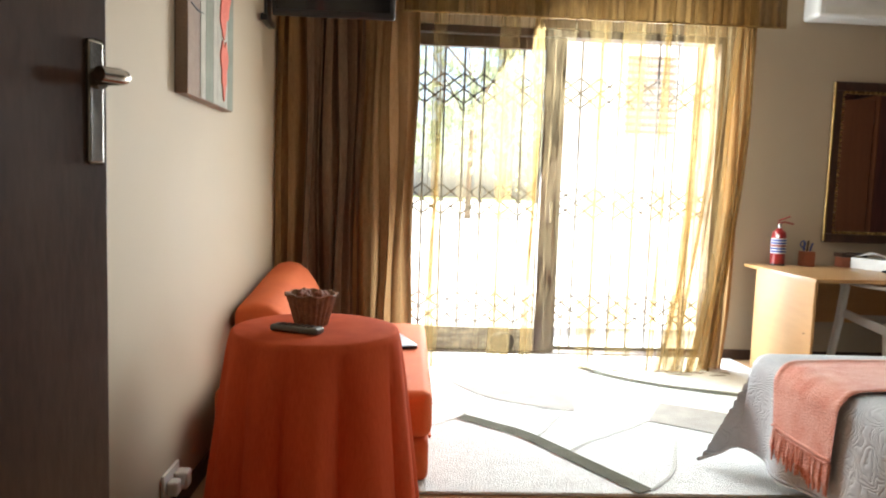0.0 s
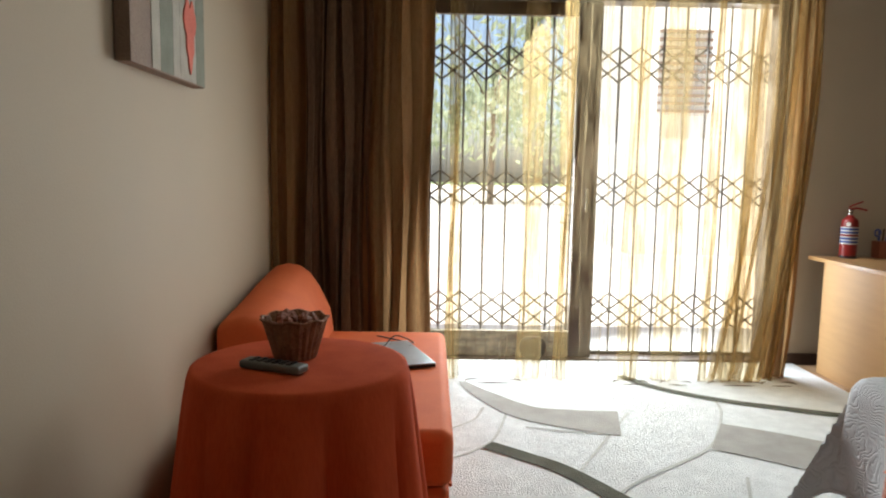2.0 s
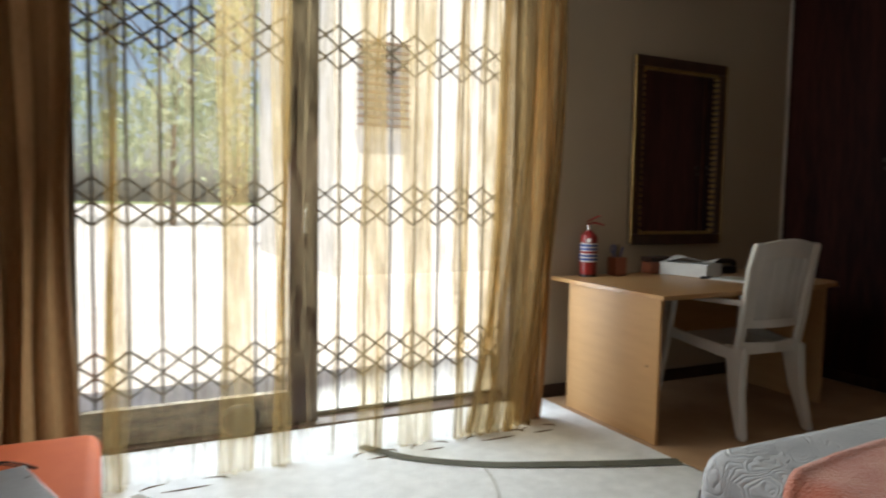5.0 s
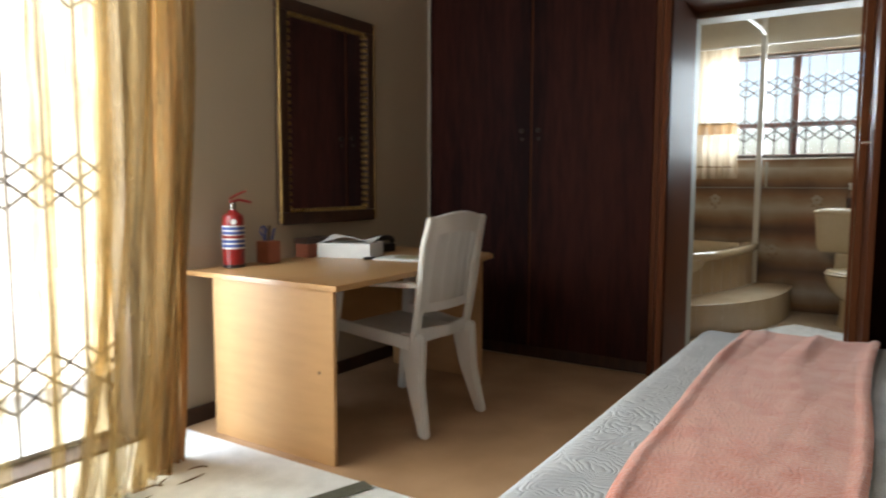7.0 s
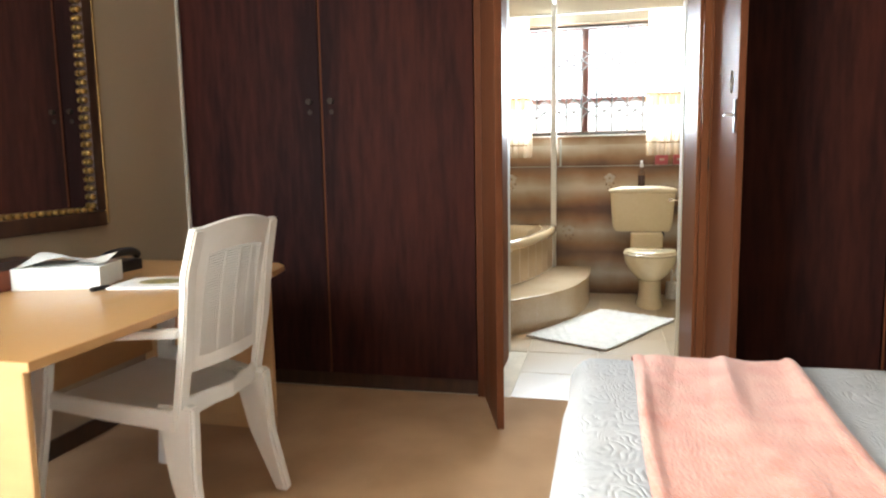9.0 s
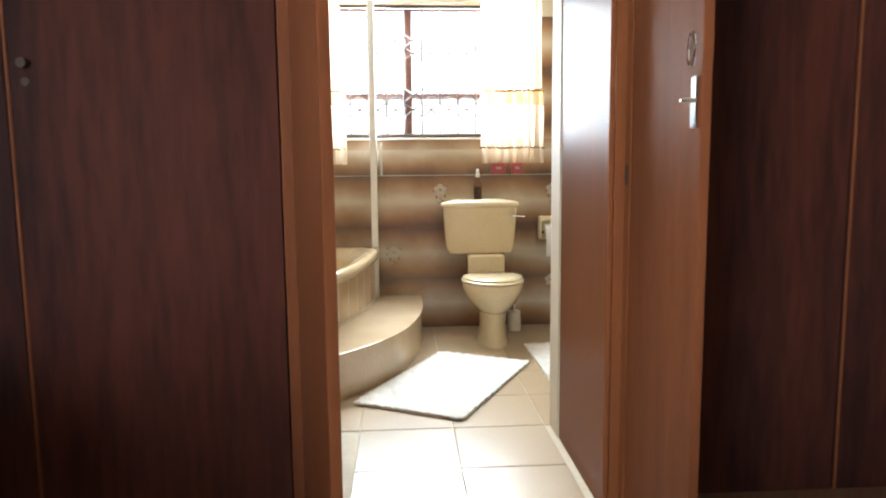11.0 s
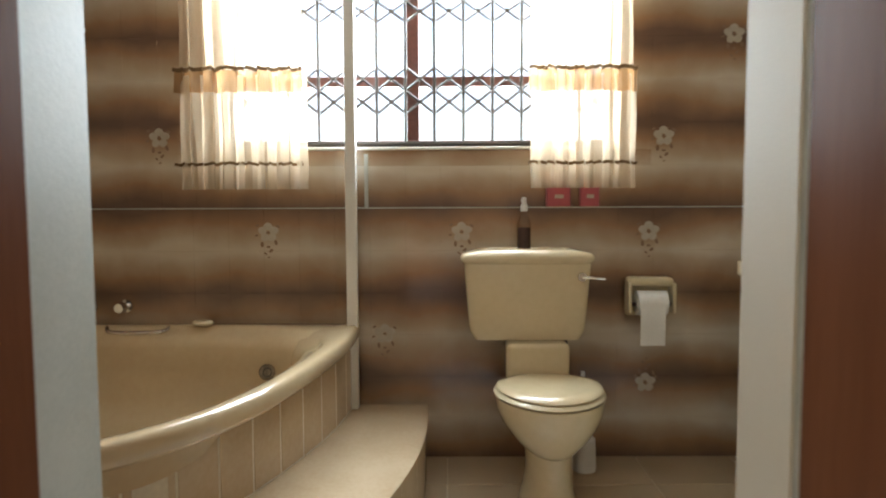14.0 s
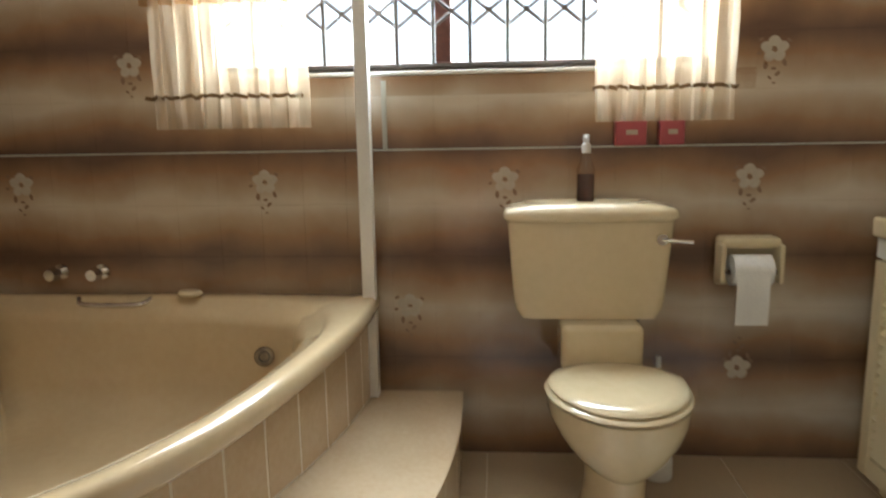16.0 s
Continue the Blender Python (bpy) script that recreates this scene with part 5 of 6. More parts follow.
def bathroom_window():
    y0, y1, z0, z1 = BW
    x = FAR_UP + 0.09
    t = tagged(new("window_2"), "red-brown framed bathroom window with four panes", "window", kind=S)
    t.location = (x, (y0 + y1) / 2, z0)
    bpy.context.view_layer.update()
    f = 0.035
    for nm, a in (("frame_side", (x, x + 0.05, y0 + 0.002, y0 + f, z0 + 0.002, z1 - 0.002)), ("frame_side", (x, x + 0.05, y1 - f, y1 - 0.002, z0 + 0.002, z1 - 0.002)),
                  ("frame_foot", (x, x + 0.05, y0 + f + 0.001, y1 - f - 0.001, z0 + 0.002, z0 + f)), ("frame_head", (x, x + 0.05, y0 + f + 0.001, y1 - f - 0.001, z1 - f, z1 - 0.002)),
                  ("mullion", (x - 0.003, x + 0.045, 2.735, 2.80, z0 + f, z1 - f)), ("transom", (x, x + 0.042, y0 + f, 2.734, 1.585, 1.63)), ("transom", (x, x + 0.042, 2.801, y1 - f, 1.585, 1.63))):
        part(nm, box(*a, bevel=0.004), M["redwood"], t)
    for a in ((y0 + f, 2.735, z0 + f, 1.585), (2.80, y1 - f, z0 + f, 1.585), (y0 + f, 2.735, 1.63, z1 - f), (2.80, y1 - f, 1.63, z1 - f)):
        p = part("pane", box(x + 0.02, x + 0.025, *a), M["glass"], t)
        p.visible_shadow = False
    part("sill", box(FAR_UP - 0.012, x - 0.001, y0 - 0.02, y1 + 0.02, z0 - 0.013, z0 - 0.001, bevel=0.003), M["white"], t, "pale tiled sill")


bathroom_window()
grille("window_grille", 'x', FAR_UP + 0.03, 1.93, 3.53, 0.1235, 1.322, 2.21, [(1.465, 1.66, 2), (1.85, 2.02, 2)], "dark steel trellis grille inside the bathroom window")


def voile(y0, y1, seed):
    t = thing("voile_curtain", (7.02, (y0 + y1) / 2, 1.14), "short cream voile curtain with frilled brown bands", "curtain", "bathroom curtains")
    x = 7.035
    part("upper_cloth", drape([(x, y0), (x - 0.01, (y0 + y1) / 2), (x, y1)], 1.62, 2.27, 6, 0.016, seed, nv=8), M["lace"], t)
    part("lower_cloth", drape([(x - 0.01, y0 - 0.01), (x - 0.02, (y0 + y1) / 2), (x - 0.01, y1 + 0.01)], 1.142, 1.60, 7, 0.020, seed + 1, nv=6), M["lace"], t)
    part("band", drape([(x - 0.02, y0 - 0.01), (x - 0.035, (y0 + y1) / 2), (x - 0.02, y1 + 0.01)], 1.53, 1.618, 7, 0.016, seed + 2, nv=2), M["lace_band"], t, "tan frilled band")
    for z, dz in ((1.615, 0.016), (1.238, 0.012)):
        part("ribbon", drape([(x - 0.03, y0 - 0.012), (x - 0.045, (y0 + y1) / 2), (x - 0.03, y1 + 0.012)], z, z + dz, 7, 0.016, seed + 2, nv=1, zwave=0.004), M["ribbon"], t, "thin dark brown ribbon")


voile(3.20, 3.70, 40)
voile(1.86, 2.27, 50)
solo("curtain_rail", tube([(7.04, 1.80, 2.285), (7.04, 3.76, 2.285)], 0.009, 8), M["white"], "thin white curtain rail above the bathroom window", "rail")

# bath, step and post
RIM = [(7.05, 2.985), (6.72, 2.99), (6.30, 3.045), (5.965, 3.122), (5.72, 3.24), (5.525, 3.435), (5.395, 3.72), (5.345, 4.05), (5.335, 4.40)]
STEP = [(7.06, 2.70), (6.72, 2.697), (6.40, 2.73), (6.06, 2.815), (5.78, 2.965), (5.52, 3.185), (5.33, 3.45), (5.22, 3.75)]


def plan(pts, n=6):
    return [(p.x, p.y) for p in smooth_line([(x, y, 0) for x, y in pts], n)]


def bath():
    t = thing("corner_bath", (6.3, 3.7, 0), "tan curved corner bath with a rounded rim", "bath")
    out = plan(RIM)
    zr = 0.585
    cx, cy = 6.35, 3.85
    ring = out + [(7.05, 4.40)]
    full = []
    for a, b in zip(ring, ring[1:] + ring[:1]):
        k = max(1, int((Vector(b) - Vector(a)).length / 0.08))
        full += [tuple(Vector(a).lerp(Vector(b), i / k)) for i in range(k)]

    def inset(d):
        o = []
        n = len(full)
        for i, p in enumerate(full):
            e = (Vector(full[(i + 1) % n]) - Vector(full[i - 1])).normalized()
            nn = Vector((-e.y, e.x))
            c = Vector((cx, cy)) - Vector(p)
            if nn.dot(c) < 0:
                nn = -nn
            wide = 1 + 2.4 * math.exp(-((Vector(p) - Vector((7.05, 2.985))).length / 0.30) ** 2) if d > 0.02 else 1
            o.append(Vector(p) + nn * d * wide)
        return o
    prof = [(0.03, zr - 0.062), (0.003, zr - 0.060), (-0.002, zr - 0.052), (-0.003, zr - 0.016), (0.004, zr - 0.004), (0.014, zr), (0.044, zr - 0.002), (0.058, zr - 0.009), (0.066, zr - 0.024)]
    b = bmesh.new()
    rings = [[b.verts.new((q.x, q.y, z)) for q in inset(d)] for d, z in prof]
    last = inset(0.066)
    for k, (s, z) in enumerate(((0.952, zr - 0.034), (0.918, zr - 0.08), (0.90, zr - 0.16), (0.85, zr - 0.28), (0.75, zr - 0.37), (0.5, zr - 0.395), (0.02, zr - 0.40))):
        rings.append([b.verts.new((cx + (q.x - cx) * s, cy + (q.y - cy) * s, z)) for q in last])
    n = len(full)
    for a, c in zip(rings, rings[1:]):
        for i in range(n):
            b.faces.new((a[i], a[(i + 1) % n], c[(i + 1) % n], c[i]))
    b.faces.new(rings[-1])
    part("tub", b, M["bath"], t, smooth=60)
    # apron of upright tiles
    ap = plan([(7.05, 3.02), (6.72, 3.055), (6.40, 3.13), (6.06, 3.245), (5.82, 3.37), (5.64, 3.55), (5.52, 3.80), (5.47, 4.10), (5.46, 4.38)], 10)
    def skirt(u, v):
        i = min(round(u * (len(ap) - 1)), len(ap) - 1)
        d = (Vector(ap[min(i + 1, len(ap) - 1)]) - Vector(ap[max(i - 1, 0)])).normalized()
        return (ap[i][0] - d.y * 0.0108, ap[i][1] + d.x * 0.0108, 0.002 + 0.53 * v)
    part("apron", sheet(skirt, len(ap) - 1, 1), M["joint_pale"], t, "pale jointed apron")
    cum, want, run = [0.0], 0.0, []
    for a, c in zip(ap, ap[1:]):
        cum.append(cum[-1] + (Vector(c) - Vector(a)).length)

    def on(s):
        i = min(max(k for k in range(len(cum)) if cum[k] <= s), len(ap) - 2)
        return Vector(ap[i]).lerp(Vector(ap[i + 1]), (s - cum[i]) / (cum[i + 1] - cum[i]))
    w, s = 0.148, 0.004
    while s + w < cum[-1]:
        p, q = on(s), on(s + w - 0.006)
        d = q - p
        m = Matrix.Translation((p.x, p.y, 0)) @ Matrix.Rotation(math.atan2(d.y, d.x), 4, 'Z')
        part("apron_tile", box(0, d.length, -0.002, 0.0125, 0.236, 0.528, bevel=0.002, seg=1, m=m), M["steptile"], t)
        s += w
    part("overflow", lathe([(0, 0.004), (0.014, 0.004), (0.018, 0.010), (0.028, 0.010), (0.032, 0.004), (0.032, 0), (0, 0)], (0, 0, 0), 20), M["worn_steel"], t, "round chrome overflow").matrix_basis = Matrix.Translation((6.832, 3.318, 0.43)) @ Matrix.Rotation(radians(-78), 4, 'Y') @ Matrix.Rotation(radians(20), 4, 'X')
    part("grab_handle", tube(smooth_line([(7.0, 4.02, 0.575), (6.965, 3.98, 0.562), (6.965, 3.80, 0.562), (7.0, 3.76, 0.575)], 5), 0.009, 8), M["chrome"], t, "low chrome grab handle")
    for y in (3.97, 4.12):
        f = thing("bath_tap", (FAR, y, 0.655), "chrome wall tap with a clear round knob", "tap", "bath taps")
        part("stem", rod((FAR, y, 0.655), (FAR - 0.05, y, 0.655), 0.012, 10), M["chrome"], f)
        part("flange", rod((FAR - 0.001, y, 0.655), (FAR - 0.008, y, 0.655), 0.026, 16), M["chrome"], f)
        part("knob", rod((FAR - 0.05, y, 0.655), (FAR - 0.08, y, 0.655), 0.026, 8, r2=0.020), M["chrome"], f)
    s = thing("soap", (6.97, 3.95, 0.5), "pale bar of soap on the bath edge", "soap")
    part("bar", lathe([(0, 0), (0.03, 0), (0.038, 0.01), (0.03, 0.02), (0, 0.02)], (6.995, 3.62, 0.586), 18, sx=0.7, sy=1.2), M["cream"], s)


bath()


def bath_step():
    t = thing("bath_step", (6.2, 3.0, 0), "curved tan tiled step in front of the bath", "step")
    edge = plan(STEP, 8)
    inner = plan([(7.06, 3.00), (6.72, 3.035), (6.40, 3.11), (6.06, 3.225), (5.80, 3.355), (5.62, 3.53), (5.50, 3.78), (5.46, 3.95)], 8)
    top = 0.233
    b = bmesh.new()
    k = len(edge)
    rows = []
    for i in range(k):
        e, q = Vector(edge[i]), Vector(inner[i])
        d = (q - e).normalized()
        prof = [(e + d * 0.006, 0.002), (e + d * 0.006, top - 0.012), (e, top - 0.010), (e, top - 0.003), (e + d * 0.006, top), (q + d * 0.06, top)]
        rows.append([b.verts.new((p.x, p.y, z)) for p, z in prof])
    for a, c in zip(rows, rows[1:]):
        for j in range(len(prof) - 1):
            b.faces.new((a[j], c[j], c[j + 1], a[j + 1]))
    part("step_body", b, M["steptile"], t)
    g = bmesh.new()
    for i in range(4, k, 5):
        e, q = Vector(edge[i]), Vector(inner[i])
        d = (q - e).normalized()
        side = Vector((-d.y, d.x)) * 0.0016
        for z0, z1 in ((0.003, top - 0.013),):
            v = [g.verts.new((p.x, p.y, z)) for p, z in ((e + d * 0.004 - side, z0), (e + d * 0.004 + side, z0), (e + d * 0.004 + side, z1), (e + d * 0.004 - side, z1))]
            g.faces.new(v)
    tagged(part("jointing", g, M["joint_pale"], t, "pale tile joints"), kind="stuff")


bath_step()


def shower_post():
    t = thing("shower_post", (7.0, 3.0, 0.233), "white upright shower post with a curved rail", "shower post")
    part("post", box(6.985, 7.03, 2.985, 3.028, 0.235, CEIL - 0.002, bevel=0.004), M["white"], t)
    part("rail", tube(smooth_line([(7.0, 3.0, 2.36), (6.7, 3.0, 2.36), (6.2, 3.06, 2.36), (5.8, 3.25, 2.36), (5.5, 3.6, 2.36), (5.4, 4.40, 2.36)], 8), 0.014, 8), M["white"], t, "curved white rail")
    part("wall_strip", box(FAR_UP - 0.012, FAR_UP - 0.007, 2.950, 2.966, 1.066, 1.29, bevel=0.001), M["jamb"], t)


shower_post()


def toilet():
    cy = 2.302
    t = thing("toilet", (6.7, cy, 0), "cream ceramic toilet with a low cistern and closed lid", "toilet")

    def cist(u, v):
        a = 2 * math.pi * u
        hw = 0.226 + 0.024 * v - 0.02 * max(0, 0.12 - v) / 0.12
        hd = 0.085 + 0.012 * v
        k = 0.24
        c, s = math.cos(a), math.sin(a)
        return (6.955 + hd * math.copysign(abs(c) ** k, c), cy + hw * math.copysign(abs(s) ** k, s), 0.545 + 0.30 * v)
    b = sheet(cist, 56, 10)
    bmesh.ops.remove_doubles(b, verts=b.verts, dist=1e-5)
    bmesh.ops.holes_fill(b, edges=b.edges, sides=0)
    part("cistern", b, M["cream"], t, smooth=50)

    def lid(u, v):
        a = 2 * math.pi * u
        c, s = math.cos(a), math.sin(a)
        k = 0.26
        g = [(0.0, 1.0, 1.0), (0.25, 1.045, 1.09), (0.5, 1.045, 1.09), (0.75, 1.01, 1.02), (1.0, 0.80, 0.7)]
        i = min(int(v * 4), 3)
        f = v * 4 - i
        sw = g[i][1] + (g[i + 1][1] - g[i][1]) * f
        sd = g[i][2] + (g[i + 1][2] - g[i][2]) * f
        z = 0.846 + 0.05 * v + 0.006 * (v > 0.8) * (1 - abs(s))
        return (6.955 + 0.098 * sd * math.copysign(abs(c) ** k, c), cy + 0.252 * sw * math.copysign(abs(s) ** k, s), z)
    b = sheet(lid, 56, 8)
    bmesh.ops.remove_doubles(b, verts=b.verts, dist=1e-5)
    bmesh.ops.holes_fill(b, edges=b.edges, sides=0)
    bmesh.ops.poke(b, faces=[f for f in b.faces if len(f.verts) > 8])
    part("cistern_lid", b, M["cream"], t, smooth=50)
    lv = part("lever", rod((6.868, 2.095, 0.795), (6.845, 2.095, 0.795), 0.017, 14), M["chrome"], t, "chrome flush lever")
    part("lever_arm", tube([(6.848, 2.095, 0.795), (6.835, 2.05, 0.792), (6.835, 2.01, 0.789)], 0.006, 8), M["chrome"], lv)
    part("pan_back", box(6.80, 6.94, cy - 0.155, cy + 0.09, 0.40, 0.543, bevel=0.02, seg=3), M["cream"], t)

    def oval(cx, a_front, a_back, w, n=40):
        return [(cx - 0.02 + (a_front if math.cos(q) < 0 else a_back) * math.cos(q), cy - 0.052 + w * math.sin(q)) for q in [2 * math.pi * i / n for i in range(n)]]

    def loft(stack):
        b = bmesh.new()
        rings = [[b.verts.new((x, y, z)) for x, y in oval(*o)] for o, z in stack]
        n = len(rings[0])
        for a, c in zip(rings, rings[1:]):
            for i in range(n):
                b.faces.new((a[i], a[(i + 1) % n], c[(i + 1) % n], c[i]))
        b.faces.new(rings[0])
        b.faces.new(rings[-1])
        return b
    part("bowl", loft([((6.70, 0.19, 0.15, 0.090), 0.205), ((6.69, 0.21, 0.16, 0.112), 0.226), ((6.68, 0.228, 0.165, 0.144), 0.262), ((6.68, 0.244, 0.17, 0.174), 0.305), ((6.68, 0.252, 0.18, 0.193), 0.35), ((6.68, 0.25, 0.18, 0.198), 0.393)]), M["cream"], t, smooth=60)
    part("pedestal", loft([((6.70, 0.235, 0.16, 0.104), 0.001), ((6.70, 0.23, 0.16, 0.101), 0.02), ((6.70, 0.205, 0.15, 0.088), 0.06), ((6.70, 0.19, 0.14, 0.083), 0.12), ((6.70, 0.188, 0.15, 0.086), 0.206)]), M["cream"], t, smooth=60)
    part("seat", loft([((6.69, 0.255, 0.145, 0.195), 0.3945), ((6.69, 0.262, 0.15, 0.202), 0.402), ((6.69, 0.255, 0.145, 0.196), 0.412)]), M["cream"], t, smooth=60)
    part("seat_lid", loft([((6.69, 0.245, 0.14, 0.188), 0.4145), ((6.69, 0.250, 0.142, 0.192), 0.420), ((6.69, 0.242, 0.138, 0.184), 0.430), ((6.69, 0.20, 0.11, 0.145), 0.436)]), M["cream"], t, smooth=60)
    part("supply_pipe", tube(smooth_line([(7.06, 2.13, 0.50), (7.02, 2.13, 0.50), (7.0, 2.14, 0.545)], 5), 0.012, 8), M["black"], t)


toilet()


def small_bath_things():
    c = (6.95, 2.31, 0.8985)
    t = thing("spray_bottle", c, "clear spray bottle half full of dark liquid", "bottle")
    part("body", lathe([(0, 0), (0.026, 0), (0.028, 0.006), (0.028, 0.10), (0.013, 0.14), (0.011, 0.155)], c, 20), M["bottle"], t)
    part("liquid", lathe([(0, 0.003), (0.025, 0.003), (0.025, 0.085), (0, 0.085)], c, 20), M["liquid"], t)
    part("nozzle", lathe([(0.014, 0.15), (0.014, 0.175), (0.009, 0.18), (0.009, 0.205), (0, 0.207)], c, 16), M["plastic"], t)
    part("spout", rod((c[0], c[1], c[2] + 0.195), (c[0] - 0.035, c[1] + 0.01, c[2] + 0.192), 0.007, 8), M["plastic"], t)
    # paper holder
    t = thing("paper_holder", (7.05, 1.785, 0.69), "cream ceramic holder with a white paper roll", "toilet roll holder")
    part("back", box(7.05, FAR - 0.002, 1.69, 1.875, 0.61, 0.775, bevel=0.015, seg=3), M["cream_paint"], t)
    part("hood", box(6.995, 7.05, 1.69, 1.875, 0.74, 0.775, bevel=0.014, seg=3), M["cream_paint"], t)
    for y in (1.685, 1.865):
        part("arm", box(6.98, 7.052, y, y + 0.016, 0.63, 0.755, bevel=0.007, seg=2), M["cream_paint"], t)
    part("spindle", rod((7.005, 1.69, 0.665), (7.005, 1.875, 0.665), 0.008, 10), M["darkwood"], t)
    t = thing("toilet_roll", (7.0, 1.785, 0.665), "white toilet paper roll with a hanging sheet", "toilet roll")
    part("roll", tube([(7.0, 1.725, 0.672), (7.0, 1.845, 0.672)], 0.050, 28), M["paper"], t)
    part("loose_sheet", sheet(lambda u, v: (6.949 - 0.003 * math.sin(3 * v), 1.74 + 0.10 * u, 0.505 + 0.165 * v), 4, 8, thick=0.0012), M["paper"], t)
    # brush
    t = thing("toilet_brush", (6.93, 2.065, 0), "pale plastic toilet brush in its holder", "toilet brush")
    part("holder", lathe([(0, 0.001), (0.045, 0.001), (0.048, 0.01), (0.043, 0.13), (0.038, 0.135), (0, 0.135)], (6.93, 2.065, 0), 20), M["plastic"], t)
    part("handle", rod((6.93, 2.065, 0.136), (6.95, 2.07, 0.40), 0.008, 10), M["plastic"], t)
    # pink boxes on the ledge
    for y, w in ((2.15, 0.10), (2.02, 0.08)):
        t = thing("soap_box", (7.10, y, 1.063), "small pink packet standing on the tiled ledge", "packet", "pink packets")
        part("carton", box(7.085, 7.125, y - w / 2, y + w / 2, 1.0645, 1.15, bevel=0.006), M["pink"], t)
        part("print", box(7.0835, 7.0845, y - w / 5, y + w / 6, 1.10, 1.116), M["petal"], t)
    # mats
    for k, (cx, cy, sx, sy, a) in enumerate(((5.815, 2.59, 0.98, 0.56, -28), (6.06, 1.72, 0.90, 0.70, 0))):
        def fn(u, v, cx=cx, cy=cy, sx=sx, sy=sy, a=radians(a)):
            px, py = (u - 0.5) * sx, (v - 0.5) * sy
            px += 0.008 * math.sin(v * 97) * math.sin(v * 31 + 1)
            py += 0.008 * math.sin(u * 113) * math.sin(u * 29)
            return (cx + px * math.cos(a) - py * math.sin(a), cy + px * math.sin(a) + py * math.cos(a), 0.016 + 0.004 * math.sin(u * 70) * math.sin(v * 50))
        solo("bath_mat", sheet(fn, 60, 40, thick=0.012), M["mat"], ("white cotton bath mat lying askew on the tiles", "white cotton pedestal mat on the tiled floor")[k], "bath mat")


small_bath_things()


def vanity():
    x0, x1, y0, y1, h = 5.75, 6.88, BATH_S + 0.003, 1.475, 0.855
    t = thing("vanity_unit", ((x0 + x1) / 2, (y0 + y1) / 2, 0), "cream vanity cabinet with louvred doors", "vanity")
    part("body", box(x0, x1, y0, y1 - 0.022, 0.06, 0.73), M["cream_paint"], t)
    part("plinth", box(x0 + 0.03, x1 - 0.03, y0, y1 - 0.06, 0.001, 0.058), M["cream_paint"], t)
    part("worktop", box(x0 - 0.012, x1 + 0.012, y0, y1 + 0.012, 0.795, h, bevel=0.012, seg=3), M["cream"], t)
    part("fascia", box(x0, x1, y0, y1 - 0.004, 0.735, 0.793, bevel=0.003), M["white"], t)
    n = 3
    w = (x1 - x0) / n
    for k in range(n):
        a, b = x1 - (k + 1) * w + 0.006, x1 - k * w - 0.006
        d = part("door", box(a, a + 0.05, y1 - 0.020, y1, 0.07, 0.728, bevel=0.003), M["cream_paint"], t, "louvred door")
        part("stile", box(b - 0.05, b, y1 - 0.020, y1, 0.07, 0.728, bevel=0.003), M["cream_paint"], d)
        for z0, z1 in ((0.07, 0.13), (0.665, 0.728)):
            part("rail", box(a + 0.051, b - 0.051, y1 - 0.019, y1 - 0.001, z0, z1, bevel=0.002), M["cream_paint"], d)
        for j in range(18):
            z = 0.142 + j * 0.0288
            bb = bmesh.new()
            v = [bb.verts.new(q) for q in ((a + 0.051, y1 - 0.018, z + 0.022), (b - 0.051, y1 - 0.018, z + 0.022), (b - 0.051, y1 - 0.002, z), (a + 0.051, y1 - 0.002, z))]
            bb.faces.new(v)
            bb.normal_update()
            bmesh.ops.solidify(bb, geom=bb.faces[:], thickness=0.006)
            part("slat", bb, M["cream_paint"], d)
        part("handle", tube(smooth_line([(a + 0.02, y1 + 0.001, 0.695), (a + 0.02, y1 + 0.024, 0.695), (a + 0.10, y1 + 0.024, 0.695), (a + 0.10, y1 + 0.001, 0.695)], 4), 0.007, 8), M["cream"], d, "cream bow handle")


vanity()


def bin_():
    c = (6.22, 1.565, 0.017)
    t = thing("waste_bin", c, "round white plastic bin with a swing lid", "bin")
    part("pail", lathe([(0, 0.001), (0.062, 0.001), (0.070, 0.32), (0.073, 0.325), (0.0, 0.326)], c, 28), M["plastic"], t)
    part("lid", lathe([(0.075, 0.327), (0.075, 0.34), (0.055, 0.38), (0, 0.39)], c, 28), M["plastic"], t)


bin_()

# ---------------------------------------------------------------- tile pieces


def tile_mesh(name, w, h, material, th=0.006):
    b = box(-th, 0, -w / 2 + 0.0002, w / 2 - 0.0002, -h / 2 + 0.0002, h / 2 - 0.0002)
    bmesh.ops.recalc_face_normals(b, faces=b.faces)
    me = bpy.data.meshes.new(name)
    b.to_mesh(me)
    b.free()
    me.materials.append(material)
    return me


def child(name, me, loc, parent):
    ob = new(name, me)
    ob.location = loc
    ob.parent = parent
    return ob


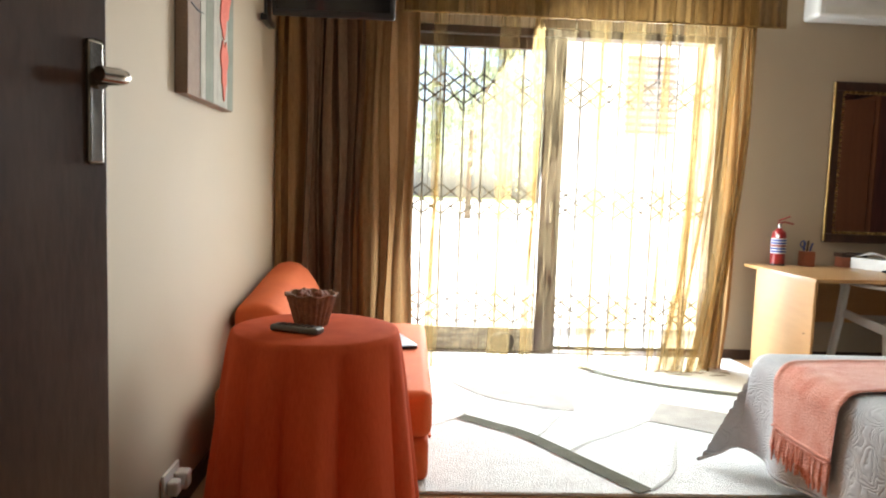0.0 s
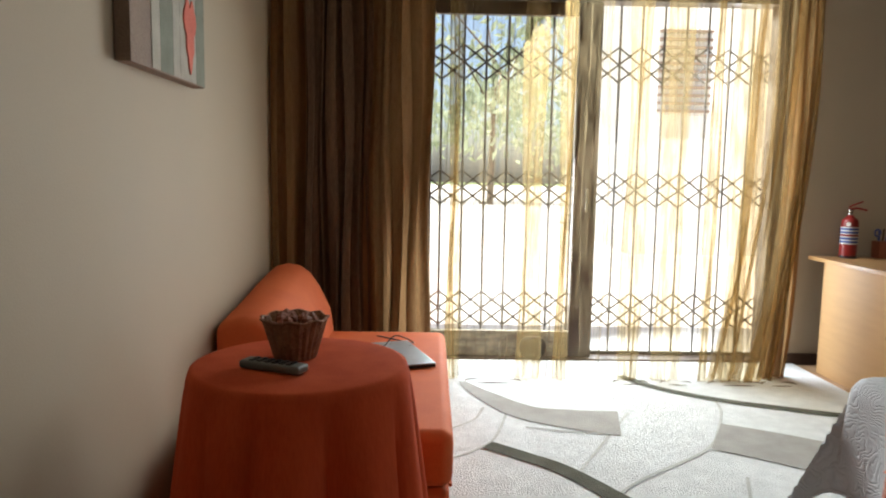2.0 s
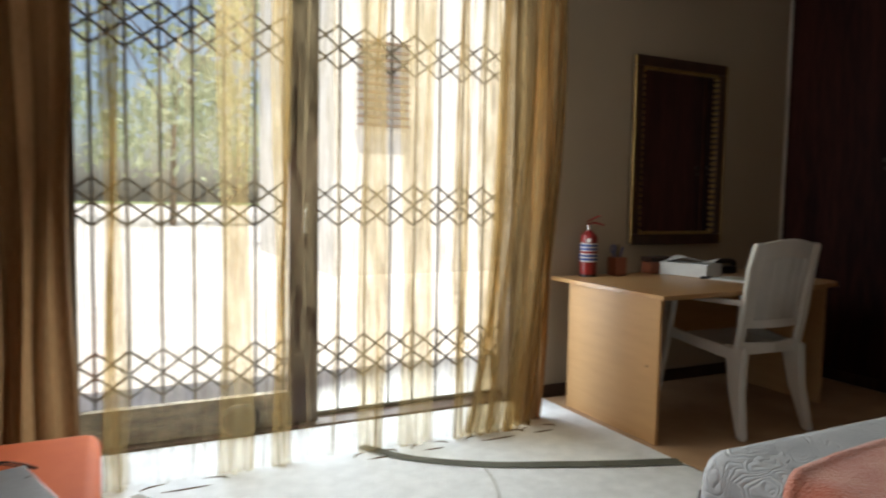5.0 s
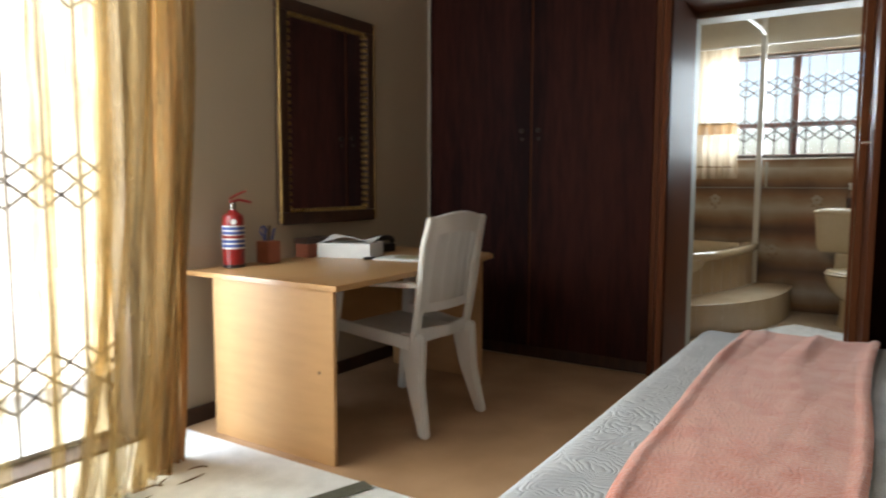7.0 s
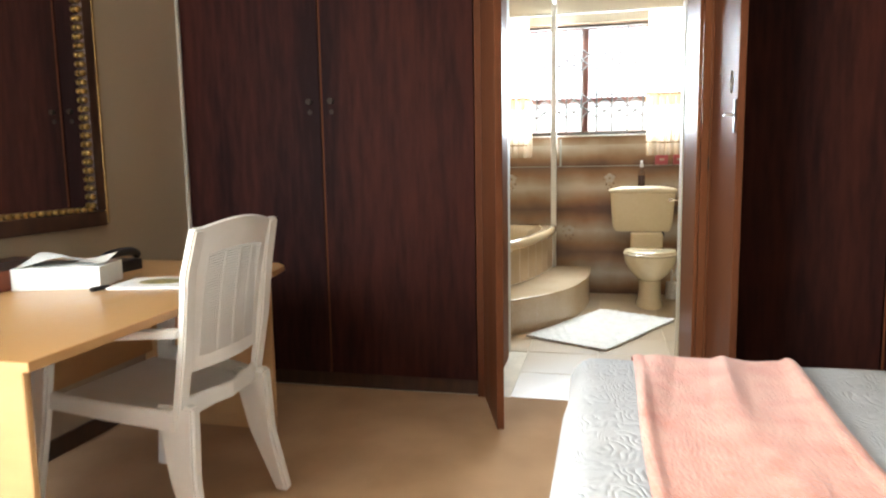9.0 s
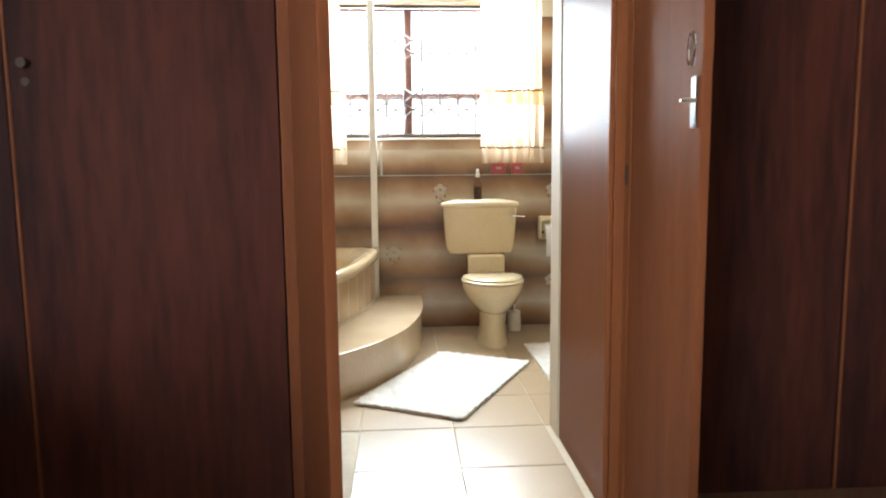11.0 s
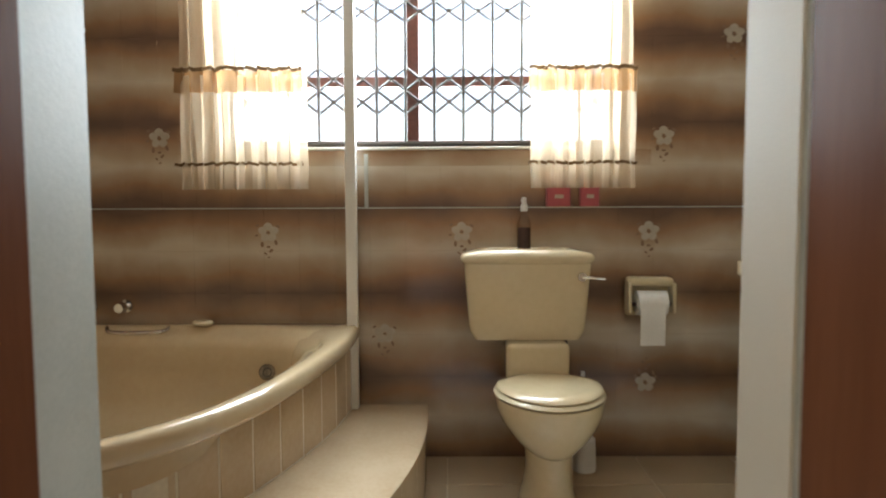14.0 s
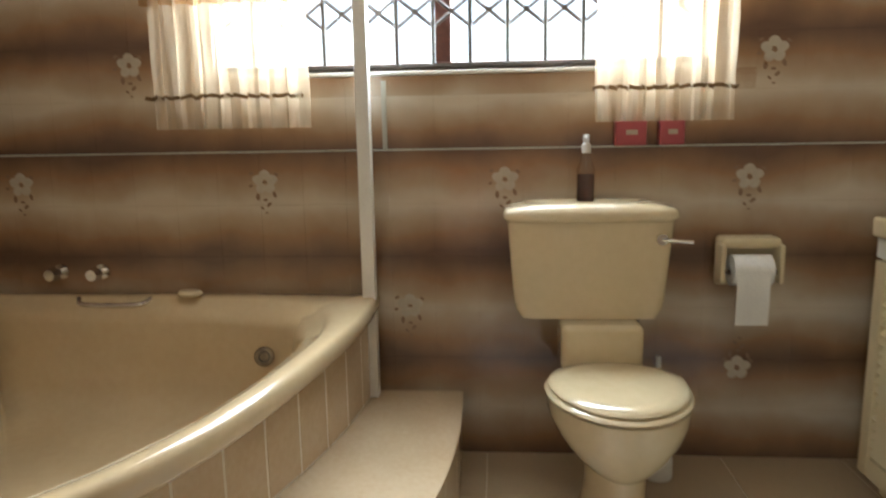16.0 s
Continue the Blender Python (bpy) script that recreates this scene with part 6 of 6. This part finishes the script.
tiles = [tile_mesh("wall_tile", TILE_W, TILE_H, M["tile_a"]), tile_mesh("wall_tile", TILE_W, TILE_H, M["tile_b"])]
ledge_wall = bpy.data.objects["wall_bathroom_ledge"]
TILE_BASE = 1.062 - 6 * TILE_H
for row in range(0, 13):
    z = TILE_BASE + (row + 0.5) * TILE_H
    up = row >= 6
    if z + TILE_H / 2 > 2.2:
        break
    for k in range(int((BATH_N - BATH_S) / TILE_W)):
        y = BATH_N - (k + 0.5) * TILE_W
        if up and BW[2] - 0.06 < z + TILE_H / 2 and z - TILE_H / 2 < BW[3] and BW[0] - 0.03 < y + TILE_W / 2 and y - TILE_W / 2 < BW[1] + 0.03:
            if z < BW[2] or z > BW[3]:
                pass
            elif BW[0] - 0.02 < y < BW[1] + 0.02:
                continue
        if z - TILE_H / 2 < -0.02:
            continue
        # rows shade towards the joints at every second course
        child("wall_tile", tiles[0 if (row % 2 == 1) else 1], ((FAR_UP if up else FAR + 0.004), y, z), far_wall if up else ledge_wall)
CUT_H = BW[2] - 0.014 - (TILE_BASE + 7 * TILE_H)
cut_tile = tile_mesh("cut_tile", TILE_W, CUT_H, M["tile_a"])
for k in range(int((BW[1] - BW[0]) / TILE_W) + 2):
    child("cut_tile", cut_tile, (FAR_UP, BATH_N - (math.ceil((BATH_N - BW[1] - 0.02) / TILE_W) + k - 0.5) * TILE_W, TILE_BASE + 7 * TILE_H + CUT_H / 2), far_wall)
structure("trim_ledge", box(FAR - 0.007, FAR_UP - 0.008, BATH_S, BATH_N, 1.0606, 1.0654, bevel=0.001), M["jamb"], "thin pale edge strip on the tiled ledge", "trim")


def flower(y, z, x, parent, flip=False):
    """A printed posy: five petals, a centre, leaves and a trailing sprig."""
    s = -1 if flip else 1
    b = bmesh.new()
    for k in range(5):
        a = 2 * math.pi * k / 5 + 0.3
        c = (y + 0.026 * math.cos(a), z + 0.025 * math.sin(a))
        b.faces.new([b.verts.new((x, c[0] + 0.018 * math.cos(q) * (1 + 0.12 * math.sin(2 * q + k)), c[1] + 0.017 * math.sin(q))) for q in [i * math.pi / 6 for i in range(12)]])
        x -= 0.0003
    p = part("flower_print", b, M["petal"], parent, "small pale printed flower", smooth=None)
    g = bmesh.new()
    for dy, dz, r in ((0, 0, 0.009), (-0.032, -0.042 * s, 0.012), (0.026, -0.050 * s, 0.013), (0.0, -0.060 * s, 0.009), (-0.012, -0.076 * s, 0.011), (0.012, -0.088 * s, 0.008), (-0.002, -0.104 * s, 0.006), (0.044, 0.030, 0.009), (-0.042, 0.026, 0.009), (0.048, -0.012, 0.008)):
        x -= 0.0003
        t = dy * 60
        g.faces.new([g.verts.new((x, y + dy + r * math.cos(q) * math.cos(t) - 0.55 * r * math.sin(q) * math.sin(t), z + dz + r * math.cos(q) * math.sin(t) + 0.55 * r * math.sin(q) * math.cos(t))) for q in [i * math.pi / 4 for i in range(8)]])
    part("leaf_print", g, M["stem"], p, smooth=None)


for y, z, up, fl in ((3.366, 0.962, 0, 0), (2.556, 0.962, 0, 0), (1.775, 0.962, 0, 0), (2.881, 0.533, 0, 0), (1.78, 0.321, 0, 1), (4.235, 0.962, 0, 0),
                     (3.83, 1.36, 1, 0), (1.705, 1.36, 1, 0), (4.165, 1.80, 1, 0), (1.42, 1.78, 1, 0), (1.175, 0.962, 0, 0)):
    flower(y, z, (FAR_UP - 0.0065) if up else (FAR - 0.0025), far_wall if up else ledge_wall, bool(fl))

ft = bpy.data.meshes.new("floor_tile")
b = box(-0.198, 0.198, -0.198, 0.198, -0.012, 0.0)
bmesh.ops.bevel(b, geom=[e for e in b.edges if all(v.co.z > -1e-5 for v in e.verts)], offset=0.002, segments=1, affect='EDGES')
b.to_mesh(ft)
b.free()
ft.materials.append(M["floortile"])
fb = bpy.data.objects["floor_bathroom"]
for i in range(7):
    for j in range(9):
        x, y = FRONT + 0.225 + i * 0.4, 1.02 + 0.2 + j * 0.4
        if x < DIVIDE and not (2.1 < y < 3.2):
            continue
        if x - 0.2 > FAR:
            continue
        child("floor_tile", ft, (x, y, 0.0), fb)
